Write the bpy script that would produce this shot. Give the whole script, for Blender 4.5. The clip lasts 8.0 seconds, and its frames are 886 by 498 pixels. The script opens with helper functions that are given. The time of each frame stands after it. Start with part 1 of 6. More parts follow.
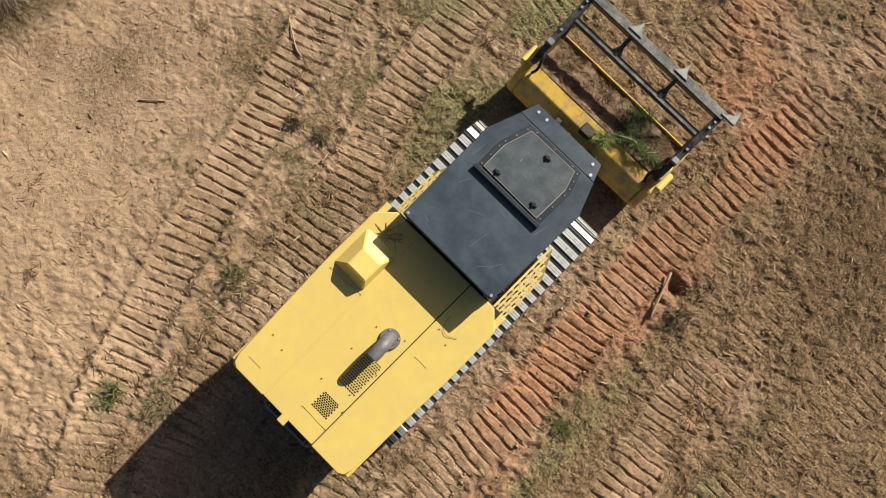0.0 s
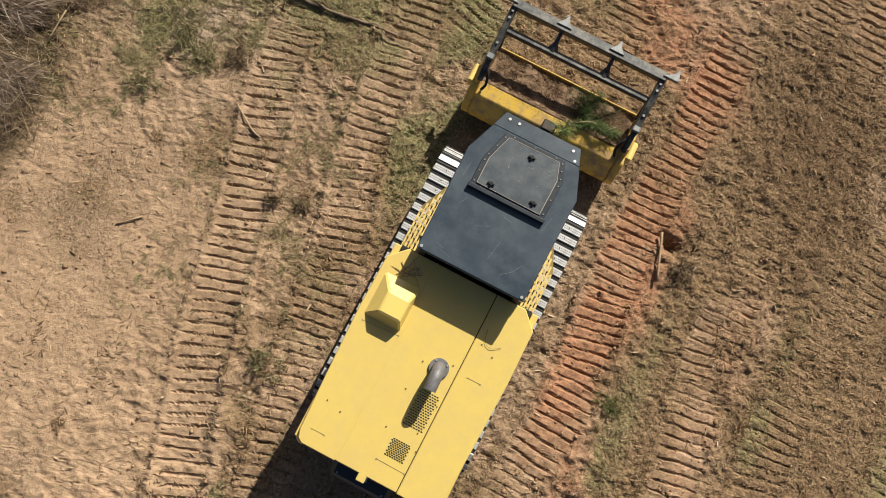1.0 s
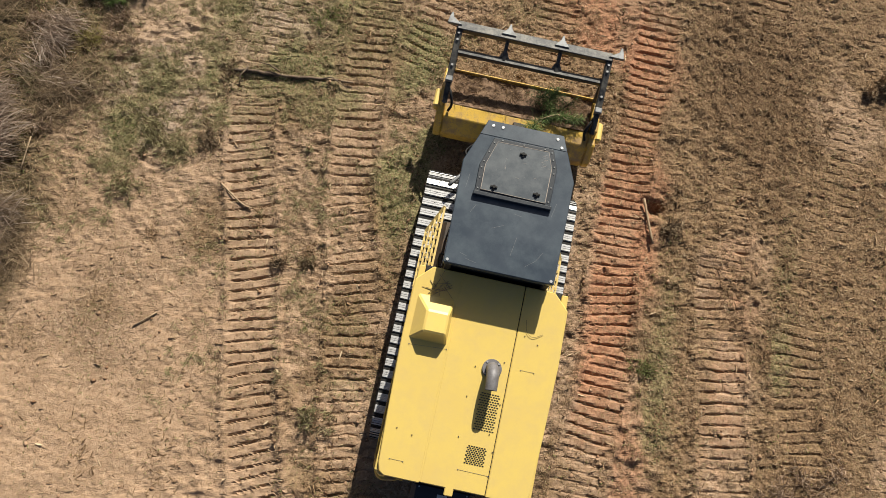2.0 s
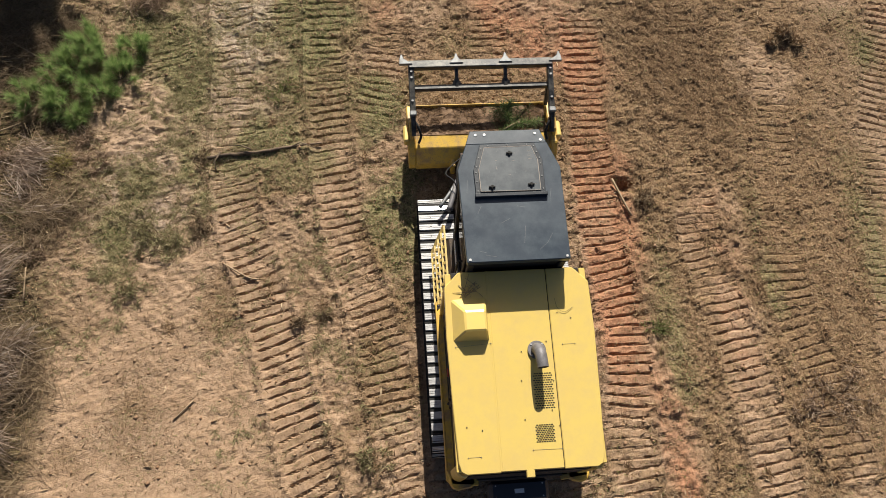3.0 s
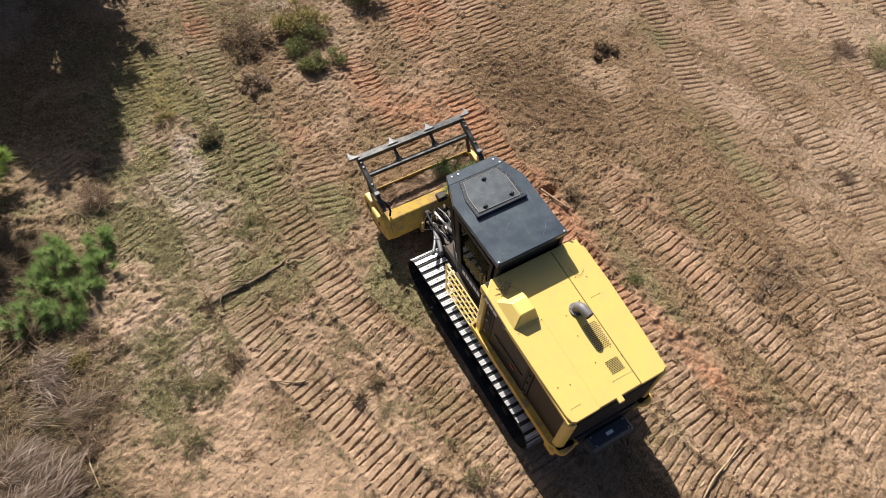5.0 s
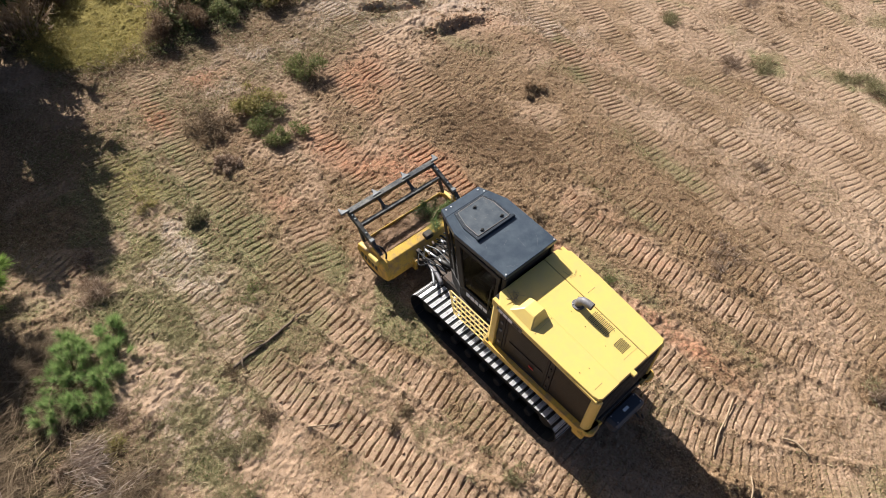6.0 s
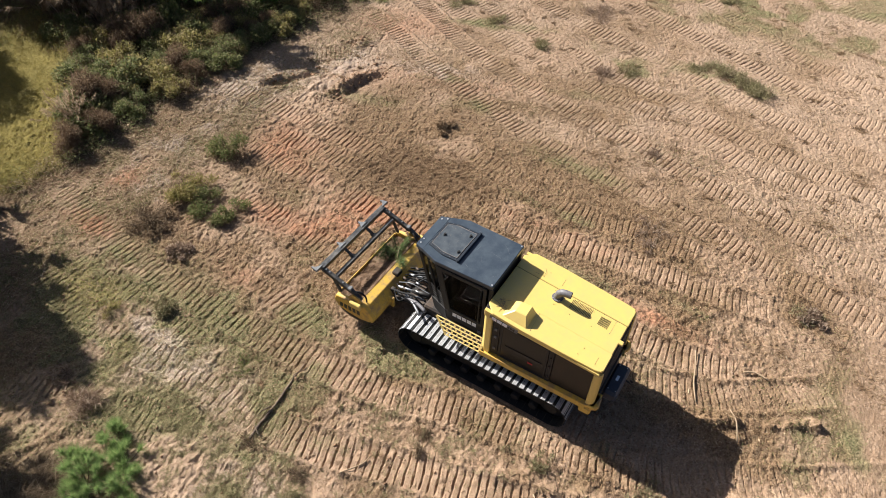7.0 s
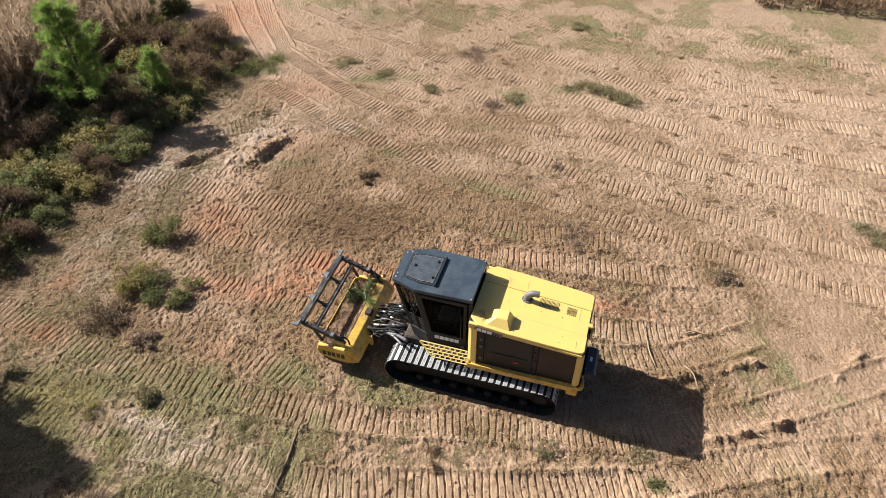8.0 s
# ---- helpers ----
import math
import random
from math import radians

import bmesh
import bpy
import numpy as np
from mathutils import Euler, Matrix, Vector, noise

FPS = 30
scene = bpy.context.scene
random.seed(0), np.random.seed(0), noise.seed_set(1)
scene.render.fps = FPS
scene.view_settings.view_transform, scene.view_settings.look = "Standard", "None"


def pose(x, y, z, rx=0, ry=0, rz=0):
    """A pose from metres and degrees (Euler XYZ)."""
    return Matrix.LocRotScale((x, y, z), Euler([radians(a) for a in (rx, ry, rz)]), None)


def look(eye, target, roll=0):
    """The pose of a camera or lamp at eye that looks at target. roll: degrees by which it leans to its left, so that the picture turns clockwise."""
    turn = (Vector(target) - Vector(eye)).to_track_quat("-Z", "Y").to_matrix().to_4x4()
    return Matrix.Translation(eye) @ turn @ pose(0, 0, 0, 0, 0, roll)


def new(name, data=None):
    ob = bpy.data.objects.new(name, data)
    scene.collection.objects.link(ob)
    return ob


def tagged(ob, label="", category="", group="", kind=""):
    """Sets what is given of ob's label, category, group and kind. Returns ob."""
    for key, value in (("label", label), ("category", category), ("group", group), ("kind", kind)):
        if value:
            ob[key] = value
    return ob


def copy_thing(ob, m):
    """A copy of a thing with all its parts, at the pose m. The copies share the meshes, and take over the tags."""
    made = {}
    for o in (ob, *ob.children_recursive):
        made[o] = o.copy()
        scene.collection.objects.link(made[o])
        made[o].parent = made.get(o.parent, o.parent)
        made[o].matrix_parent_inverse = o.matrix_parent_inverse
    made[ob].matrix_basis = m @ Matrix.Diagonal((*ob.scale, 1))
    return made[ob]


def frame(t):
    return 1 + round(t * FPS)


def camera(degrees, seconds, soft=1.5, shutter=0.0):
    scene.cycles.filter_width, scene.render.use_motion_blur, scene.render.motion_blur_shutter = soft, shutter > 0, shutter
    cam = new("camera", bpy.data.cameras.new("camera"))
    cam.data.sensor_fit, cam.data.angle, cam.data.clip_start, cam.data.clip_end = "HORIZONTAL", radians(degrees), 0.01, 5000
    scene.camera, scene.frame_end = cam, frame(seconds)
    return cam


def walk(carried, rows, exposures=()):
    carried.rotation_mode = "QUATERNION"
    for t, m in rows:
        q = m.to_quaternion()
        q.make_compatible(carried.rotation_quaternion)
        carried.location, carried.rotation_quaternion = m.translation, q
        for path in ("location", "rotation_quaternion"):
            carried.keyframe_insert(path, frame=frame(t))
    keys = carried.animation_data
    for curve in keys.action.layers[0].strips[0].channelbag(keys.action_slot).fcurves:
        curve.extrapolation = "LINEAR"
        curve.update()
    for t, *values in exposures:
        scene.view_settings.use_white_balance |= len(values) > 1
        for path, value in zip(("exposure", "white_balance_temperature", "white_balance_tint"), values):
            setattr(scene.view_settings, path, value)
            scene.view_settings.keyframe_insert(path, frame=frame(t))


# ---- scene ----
cam = camera(65.6, 8.0, soft=0.5)
PATH = [
    (0, (0.399, -0.752, 10.556), (0.272, -0.549, 8.571), 13.0),
    (0.5, (0.21, -1.016, 10.684), (0.103, -0.735, 8.707), 14.3),
    (1, (-0.049, -1.346, 10.819), (-0.14, -0.981, 8.854), 13.6),
    (1.5, (-0.337, -1.708, 10.977), (-0.4, -1.26, 9.029), 12.3),
    (1.7, (-0.492, -1.823, 11.055), (-0.53, -1.351, 9.112), 12.5),
    (2.8, (-1.42, -2.834, 11.391), (-1.317, -2.165, 9.509), 8.4),
    (3, (-1.667, -3.043, 11.465), (-1.523, -2.332, 9.601), 8.1),
    (3.5, (-2.331, -3.445, 11.701), (-2.078, -2.656, 9.88), 7.0),
    (4, (-3.082, -3.798, 11.904), (-2.714, -2.952, 10.129), 6.1),
    (4.5, (-3.833, -4.091, 12.15), (-3.352, -3.212, 10.419), 5.3),
    (4.7, (-4.173, -4.214, 12.223), (-3.642, -3.324, 10.512), 5.0),
    (5.8, (-6.434, -4.502, 12.922), (-5.61, -3.611, 11.333), 4.4),
    (6, (-6.859, -4.511, 13.011), (-5.975, -3.623, 11.452), 3.9),
    (6.5, (-7.906, -4.307, 13.325), (-6.877, -3.476, 11.824), 2.5),
    (7, (-9.011, -3.771, 13.61), (-7.832, -3.065, 12.157), 1.7),
    (7.5, (-10.053, -3.098, 13.887), (-8.739, -2.538, 12.487), 0.8),
    (8, (-11.128, -2.46, 14.214), (-9.71, -2.031, 12.871), -0.0),
]
walk(cam, [(t, look(eye, target, roll)) for t, eye, target, roll in PATH], exposures=[(0.0, 0.66, 6650, 4), (3.5, 0.76, 6600, 8), (6.0, 1.12, 6150, 9.5), (8.0, 1.14, 6180, 9.5)])

# ---- world, sun ----
world = bpy.data.worlds.new("world")
scene.world = world
world.use_nodes = True
wn = world.node_tree
sky = wn.nodes.new("ShaderNodeTexSky")
sky.sky_type, sky.sun_disc = "NISHITA", False
sky.sun_elevation, sky.sun_rotation = radians(36.0), radians(6.6)
wn.links.new(sky.outputs[0], wn.nodes["Background"].inputs[0])
wn.nodes["Background"].inputs[1].default_value = 0.05
sky.air_density, sky.dust_density, sky.ozone_density = 0.5, 2.0, 0.5
lamp = bpy.data.lights.new("sun", "SUN")
lamp.energy, lamp.angle, lamp.color = 5.0, radians(0.5), (1.0, 0.93, 0.83)
sun = new("sun", lamp)
sun.matrix_world = look((3.6, 31.1, 22.8), (0, 0, 0))


# ---- materials ----
def node(nt, kind, **values):
    n = nt.nodes.new(kind)
    for key, value in values.items():
        n.inputs[key].default_value = value
    return n


def noise_at(nt, vec, scale, detail=4.0, rough=0.6):
    n = node(nt, "ShaderNodeTexNoise", Scale=scale, Detail=detail, Roughness=rough)
    nt.links.new(vec, n.inputs["Vector"])
    return n.outputs["Fac"]


def ramp(nt, fac, lo, hi):
    n = nt.nodes.new("ShaderNodeMapRange")
    n.inputs["From Min"].default_value, n.inputs["From Max"].default_value = lo, hi
    nt.links.new(fac, n.inputs["Value"])
    return n.outputs["Result"]


def mixed(nt, fac, a, b):
    n = nt.nodes.new("ShaderNodeMix")
    n.data_type = "RGBA"
    for socket, value in ((n.inputs["Factor"], fac), (n.inputs["A"], a), (n.inputs["B"], b)):
        if isinstance(value, (tuple, float, int)):
            socket.default_value = value if isinstance(value, (float, int)) else (*value, 1)
        else:
            nt.links.new(value, socket)
    return n.outputs["Result"]


def surface(name, base, worn, rough=0.5, metal=0.0, scale=3.0, fine=60.0, cover=(0.5, 0.75), bump=0.15, spread=0.15, coat=0.0, dust=None):
    """A material in two colours: broad wear and fine grain, with gloss that varies and a slight relief."""
    m = bpy.data.materials.new(name)
    m.use_nodes = True
    nt = m.node_tree
    bsdf = nt.nodes["Principled BSDF"]
    place = nt.nodes.new("ShaderNodeTexCoord").outputs["Object"]
    broad, grain = noise_at(nt, place, scale), noise_at(nt, place, fine, 3)
    colour = mixed(nt, ramp(nt, broad, *cover), base, worn)
    colour = mixed(nt, ramp(nt, grain, 0.55, 0.8), colour, worn)
    if dust:
        up = nt.nodes.new("ShaderNodeSeparateXYZ")
        nt.links.new(nt.nodes.new("ShaderNodeNewGeometry").outputs["Normal"], up.inputs[0])
        much = nt.nodes.new("ShaderNodeMath")
        much.operation = "MULTIPLY"
        nt.links.new(ramp(nt, noise_at(nt, place, 5.0, 6, 0.7), 0.42, 0.8), much.inputs[0])
        nt.links.new(ramp(nt, up.outputs["Z"], 0.2, 0.9), much.inputs[1])
        colour = mixed(nt, much.outputs[0], colour, dust)
    nt.links.new(colour, bsdf.inputs["Base Color"])
    gloss = nt.nodes.new("ShaderNodeMapRange")
    gloss.inputs["To Min"].default_value, gloss.inputs["To Max"].default_value = max(rough - spread, 0.03), min(rough + spread, 1)
    nt.links.new(broad, gloss.inputs["Value"])
    nt.links.new(gloss.outputs["Result"], bsdf.inputs["Roughness"])
    bsdf.inputs["Metallic"].default_value, bsdf.inputs["Coat Weight"].default_value = metal, coat
    relief = node(nt, "ShaderNodeBump", Strength=bump, Distance=0.01)
    nt.links.new(grain, relief.inputs["Height"])
    nt.links.new(relief.outputs["Normal"], bsdf.inputs["Normal"])
    return m


def leafy(name, a, b, c, rough=0.6, through_light=0.25):
    """Leaves, needles or stalks: three colours, one to each island of the mesh, with some light let through."""
    m = bpy.data.materials.new(name)
    m.use_nodes = True
    nt = m.node_tree
    bsdf = nt.nodes["Principled BSDF"]
    chance = nt.nodes.new("ShaderNodeNewGeometry").outputs["Random Per Island"]
    colour = mixed(nt, ramp(nt, chance, 0.0, 0.5), a, b)
    colour = mixed(nt, ramp(nt, chance, 0.55, 1.0), colour, c)
    nt.links.new(colour, bsdf.inputs["Base Color"])
    bsdf.inputs["Roughness"].default_value = rough
    bsdf.inputs["Specular IOR Level"].default_value = 0.2
    if through_light:
        thin = nt.nodes.new("ShaderNodeBsdfTranslucent")
        nt.links.new(colour, thin.inputs["Color"])
        both = node(nt, "ShaderNodeMixShader", Fac=through_light)
        nt.links.new(bsdf.outputs[0], both.inputs[1])
        nt.links.new(thin.outputs[0], both.inputs[2])
        nt.links.new(both.outputs[0], nt.nodes["Material Output"].inputs["Surface"])
    return m


YELLOW = surface("yellow_paint", (0.70, 0.52, 0.145), (0.66, 0.48, 0.15), 0.36, 0, 1.6, 90, (0.5, 0.8), 0.03, 0.08, 0.2, (0.63, 0.465, 0.17))
GUARD_YELLOW = surface("faded_yellow_paint", (0.62, 0.46, 0.15), (0.40, 0.27, 0.11), 0.5, 0, 6, 40, (0.5, 0.72), 0.12, 0.12, 0, (0.52, 0.39, 0.20))
YELLOW_WORN = surface("worn_yellow_paint", (0.66, 0.42, 0.065), (0.36, 0.22, 0.08), 0.5, 0, 5, 40, (0.48, 0.68), 0.15, 0.12, 0, (0.38, 0.25, 0.14))
# scuffed black; the blue in base, wear and dust colours paints in reflected sky
ROOF_BLACK = surface("scuffed_sky_tinted_paint", (0.031, 0.043, 0.060), (0.050, 0.065, 0.085), 0.33, 0, 1.6, 160, (0.42, 0.75), 0.08, 0.10, 0, (0.070, 0.090, 0.108))
BOX_BLACK = surface("blue_black_paint", (0.034, 0.042, 0.058), (0.052, 0.058, 0.070), 0.45, 0, 3, 80, (0.5, 0.8), 0.08, 0.1)
HATCH_BLACK = surface("hatch_frame_black", (0.017, 0.022, 0.030), (0.028, 0.034, 0.042), 0.38, 0, 3, 120, (0.5, 0.8), 0.08, 0.1)
HATCH_GREY = surface("rubbed_hatch_paint", (0.036, 0.047, 0.060), (0.062, 0.074, 0.086), 0.42, 0, 7, 120, (0.45, 0.75), 0.1, 0.12, 0, (0.085, 0.098, 0.108))
WORN_EDGE = surface("rubbed_bare_edge", (0.26, 0.22, 0.19), (0.16, 0.15, 0.14), 0.6, 0.1, 20, 90)
BLACK = surface("black_paint", (0.010, 0.010, 0.011), (0.022, 0.021, 0.019), 0.6, 0, 4, 80, (0.5, 0.8), 0.08, 0.12, 0, (0.06, 0.05, 0.04))
GUARD_BLACK = surface("worn_black_steel", (0.020, 0.022, 0.026), (0.10, 0.095, 0.09), 0.42, 0.1, 6, 50, (0.55, 0.8), 0.12, 0.14, 0, (0.21, 0.195, 0.165))
BARE_STEEL = surface("polished_track_steel", (0.56, 0.56, 0.57), (0.34, 0.325, 0.31), 0.42, 0.4, 8, 60, (0.5, 0.8), 0.2, 0.1)
DARK_STEEL = surface("dirty_dark_steel", (0.03, 0.028, 0.026), (0.09, 0.06, 0.04), 0.65, 0.3, 6, 50, (0.5, 0.75), 0.25, 0.15, 0, (0.16, 0.10, 0.06))
TIP_STEEL = surface("bare_grey_steel", (0.165, 0.172, 0.18), (0.10, 0.10, 0.10), 0.5, 0.3, 8, 60)
EXHAUST = surface("grey_exhaust_steel", (0.15, 0.145, 0.155), (0.09, 0.085, 0.085), 0.6, 0.2, 10, 80, (0.45, 0.7))
RUBBER = surface("black_rubber_hose", (0.008, 0.008, 0.009), (0.022, 0.02, 0.018), 0.95, 0, 9, 90)
MESH_DARK = surface("dark_mesh_screen", (0.020, 0.016, 0.013), (0.05, 0.036, 0.026), 0.5, 0.2, 3, 150, (0.45, 0.8), 0.3)
DOOR_DARK = surface("black_screen_door", (0.010, 0.009, 0.009), (0.022, 0.018, 0.016), 0.45, 0.1, 3, 150, (0.45, 0.8), 0.3)
# near-black undercarriage steel: the deep shade around the tracks is put into its colour
TRACK_BLACK = surface("shaded_black_steel", (0.008, 0.008, 0.008), (0.022, 0.018, 0.015), 0.7, 0.1, 6, 50, (0.5, 0.75), 0.2)
SLOT = surface("dark_opening", (0.006, 0.006, 0.006), (0.012, 0.011, 0.01), 0.8)
WHITE = surface("white_marking", (0.88, 0.88, 0.87), (0.78, 0.77, 0.75), 0.5)
RED = surface("red_marking", (0.55, 0.03, 0.03), (0.4, 0.03, 0.03), 0.4)
DECAL = surface("black_marking", (0.02, 0.018, 0.012), (0.06, 0.05, 0.03), 0.5)
BOLT = surface("zinc_bolt", (0.7, 0.7, 0.7), (0.5, 0.5, 0.5), 0.35, 0.8)
SEAT = surface("grey_seat_cloth", (0.10, 0.10, 0.10), (0.16, 0.155, 0.15), 0.9)
WOOD = surface("weathered_wood", (0.16, 0.112, 0.075), (0.065, 0.045, 0.03), 0.85, 0, 6, 40, (0.45, 0.65), 0.5)
LOG = surface("dark_brown_bark", (0.175, 0.122, 0.080), (0.06, 0.04, 0.027), 0.9, 0, 5, 40, (0.45, 0.62), 0.6)
STICK = surface("pale_dry_stick", (0.31, 0.225, 0.14), (0.19, 0.13, 0.08), 0.85, 0, 12, 60)
CLOD = surface("brown_soil", (0.24, 0.15, 0.09), (0.10, 0.06, 0.036), 0.95, 0, 5, 40, (0.4, 0.65), 0.6)

GLASS = bpy.data.materials.new("tinted_glass")
GLASS.use_nodes = True
gb = GLASS.node_tree.nodes["Principled BSDF"]
gb.inputs["Base Color"].default_value, gb.inputs["Roughness"].default_value = (0.30, 0.31, 0.31, 1), 0.03
gb.inputs["Transmission Weight"].default_value, gb.inputs["IOR"].default_value = 1.0, 1.1


# ---- mesh helpers ----
def slab(corners, thick, bevel=0.0):
    """A flat plate on four corners, set inwards by its thickness."""
    p = [Vector(c) for c in corners]
    back = (p[1] - p[0]).cross(p[3] - p[0]).normalized() * thick
    bm = bmesh.new()
    front, rear = [bm.verts.new(c) for c in p], [bm.verts.new(c - back) for c in p]
    bm.faces.new(front), bm.faces.new(rear[::-1])
    for n in range(4):
        m = (n + 1) % 4
        bm.faces.new((front[m], front[n], rear[n], rear[m]))
    bmesh.ops.recalc_face_normals(bm, faces=bm.faces)
    return soften(bm, bevel)


def add_into(bm, other):
    """Joins the second bmesh into the first."""
    data = bpy.data.meshes.new("joined")
    other.to_mesh(data)
    other.free()
    bm.from_mesh(data)
    bpy.data.meshes.remove(data)
    return bm


def soften(bm, width):
    if width:
        bmesh.ops.bevel(bm, geom=[e for e in bm.edges if e.calc_face_angle(0) > 0.5], offset=width, segments=1, affect="EDGES", clamp_overlap=True)
    return bm


def prism(points, a, b, axis="z", bevel=0.0):
    """A polygon drawn across the axis (x: y, z; y: x, z; z: x, y) and carried from a to b along it."""
    bm = bmesh.new()

    def at(p, d):
        return {"x": (d, p[0], p[1]), "y": (p[0], d, p[1]), "z": (p[0], p[1], d)}[axis]
    low, high = [bm.verts.new(at(p, a)) for p in points], [bm.verts.new(at(p, b)) for p in points]
    bm.faces.new(low[::-1]), bm.faces.new(high)
    for n in range(len(points)):
        m = (n + 1) % len(points)
        bm.faces.new((low[n], low[m], high[m], high[n]))
    bmesh.ops.recalc_face_normals(bm, faces=bm.faces)
    return soften(bm, bevel)


def block(lo, hi, bevel=0.0, turn=None):
    bm = prism([(lo[0], lo[1]), (hi[0], lo[1]), (hi[0], hi[1]), (lo[0], hi[1])], lo[2], hi[2], "z", bevel)
    if turn:
        bm.transform(turn)
    return bm


def beam(a, b, wide, high, bevel=0.006):
    """A bar of rectangular section from a to b."""
    a, b = Vector(a), Vector(b)
    way = b - a
    bm = block((-wide / 2, 0, -high / 2), (wide / 2, way.length, high / 2), bevel)
    side = way.cross(Vector((0, 0, 1)))
    if side.length < 1e-4:
        side = Vector((1, 0, 0))
    side.normalize()
    y = way.normalized()
    z = side.cross(y)
    bm.transform(Matrix((side, y, z)).transposed().to_4x4())
    bm.transform(Matrix.Translation(a))
    return bm


def tube(points, radius, sides=8, caps=True):
    """A round bar through the points; radius may be a list."""
    bm = bmesh.new()
    pts = [Vector(p) for p in points]
    radii = radius if isinstance(radius, (list, tuple)) else [radius] * len(pts)
    rings, across = [], None
    for n, p in enumerate(pts):
        way = (pts[min(n + 1, len(pts) - 1)] - pts[max(n - 1, 0)]).normalized()
        across = (across - way * across.dot(way)) if across else way.orthogonal()
        across.normalize()
        other = way.cross(across)
        rings.append([bm.verts.new(p + radii[n] * (across * math.cos(a) + other * math.sin(a))) for a in [2 * math.pi * k / sides for k in range(sides)]])
    for r, q in zip(rings, rings[1:]):
        for k in range(sides):
            f = bm.faces.new((r[k], r[(k + 1) % sides], q[(k + 1) % sides], q[k]))
            f.smooth = True
    if caps:
        bm.faces.new(rings[0][::-1]), bm.faces.new(rings[-1])
    return bm


def curve(points, steps=6):
    """A smooth line through the points."""
    p = [Vector(q) for q in points]
    p = [2 * p[0] - p[1], *p, 2 * p[-1] - p[-2]]
    line = []
    for n in range(1, len(p) - 2):
        a, b, c, d = p[n - 1:n + 3]
        for k in range(steps):
            t = k / steps
            line.append(0.5 * (2 * b + (c - a) * t + (2 * a - 5 * b + 4 * c - d) * t * t + (3 * b - a - 3 * c + d) * t ** 3))
    return line + [p[-2]]


def disc(centre, radius, thick, axis="z", sides=16, bevel=0.0):
    u = [(radius * math.cos(2 * math.pi * k / sides), radius * math.sin(2 * math.pi * k / sides)) for k in range(sides)]
    c = {"x": (centre[1], centre[2], centre[0]), "y": (centre[0], centre[2], centre[1]), "z": centre}[axis]
    return prism([(c[0] + x, c[1] + y) for x, y in u], c[2] - thick / 2, c[2] + thick / 2, axis, bevel)


def joined(*bms):
    first = bms[0]
    for other in bms[1:]:
        add_into(first, other)
    return first


def mirror(bm):
    """The same thing on the other side of the machine's middle."""
    bm.transform(Matrix.Diagonal((-1, 1, 1, 1)))
    bmesh.ops.reverse_faces(bm, faces=bm.faces)
    return bm


def part(name, bm, material, parent=None, label=""):
    data = bpy.data.meshes.new(name)
    bm.to_mesh(data)
    bm.free()
    for m in material if isinstance(material, (list, tuple)) else [material]:
        data.materials.append(m)
    ob = new(name, data)
    ob.parent = parent
    return tagged(ob, label)


def from_arrays(name, verts, faces, material, parent=None):
    """One mesh out of numpy arrays; faces are all triangles or all quads."""
    data = bpy.data.meshes.new(name)
    count, corners = faces.shape
    data.vertices.add(len(verts)), data.loops.add(count * corners), data.polygons.add(count)
    data.vertices.foreach_set("co", np.ascontiguousarray(verts, dtype=np.float32).ravel())
    data.loops.foreach_set("vertex_index", np.ascontiguousarray(faces, dtype=np.int32).ravel())
    data.polygons.foreach_set("loop_start", np.arange(0, count * corners, corners, dtype=np.int32))
    data.update(calc_edges=True)
    data.materials.append(material)
    ob = new(name, data)
    ob.parent = parent
    return ob


# ---- ground ----
rng = np.random.default_rng(7)


def value_noise(x, y, cell, seed):
    """Smooth random values from 0 to 1 over the plane."""
    table = np.random.default_rng(seed).random((256, 256))
    u, v = x / cell + 1000.37, y / cell + 1000.71
    i, j = np.floor(u).astype(int), np.floor(v).astype(int)
    u, v = u - i, v - j
    u, v = u * u * (3 - 2 * u), v * v * (3 - 2 * v)
    i, j, i1, j1 = i % 256, j % 256, (i + 1) % 256, (j + 1) % 256
    return (table[i, j] * (1 - u) + table[i1, j] * u) * (1 - v) + (table[i, j1] * (1 - u) + table[i1, j1] * u) * v


def layered(x, y, cell, seed, octaves=4, fall=0.55):
    total, weight, top = 0, 1.0, 0
    for k in range(octaves):
        total = total + weight * value_noise(x, y, cell / 2 ** k, seed + k)
        top += weight
        weight *= fall
    return total / top


def spot(x, y, cx, cy, rx, ry=None, turn=0.0):
    """1 in the middle of an oval and 0 outside it."""
    c, s = math.cos(radians(turn)), math.sin(radians(turn))
    u, v = (x - cx) * c + (y - cy) * s, (y - cy) * c - (x - cx) * s
    return np.clip(1.3 - np.hypot(u / rx, v / (ry or rx)), 0, 1)


def smooth(v, lo, hi):
    t = np.clip((v - lo) / (hi - lo), 0, 1)
    return t * t * (3 - 2 * t)


def axis(core0, core1, mid0, mid1, fine, medium, far, grow):
    a = np.arange(core0, core1, fine)
    b, c = np.arange(core1, mid1, medium), np.arange(core0 - medium, mid0, -medium)[::-1]
    step, out, low = medium, [], []
    p, q = b[-1], c[0]
    while p < far:
        step *= grow
        p, q = p + step, q - step
        out.append(p), low.append(q)
    return np.concatenate([low[::-1], c, a, b, out])


GX = axis(-8.6, 16.0, -12, 24, 0.062, 0.072, 700, 1.12)
GY = axis(-11.0, 14.0, -15, 18, 0.026, 0.055, 700, 1.18)
X, Y = np.meshgrid(GX, GY)

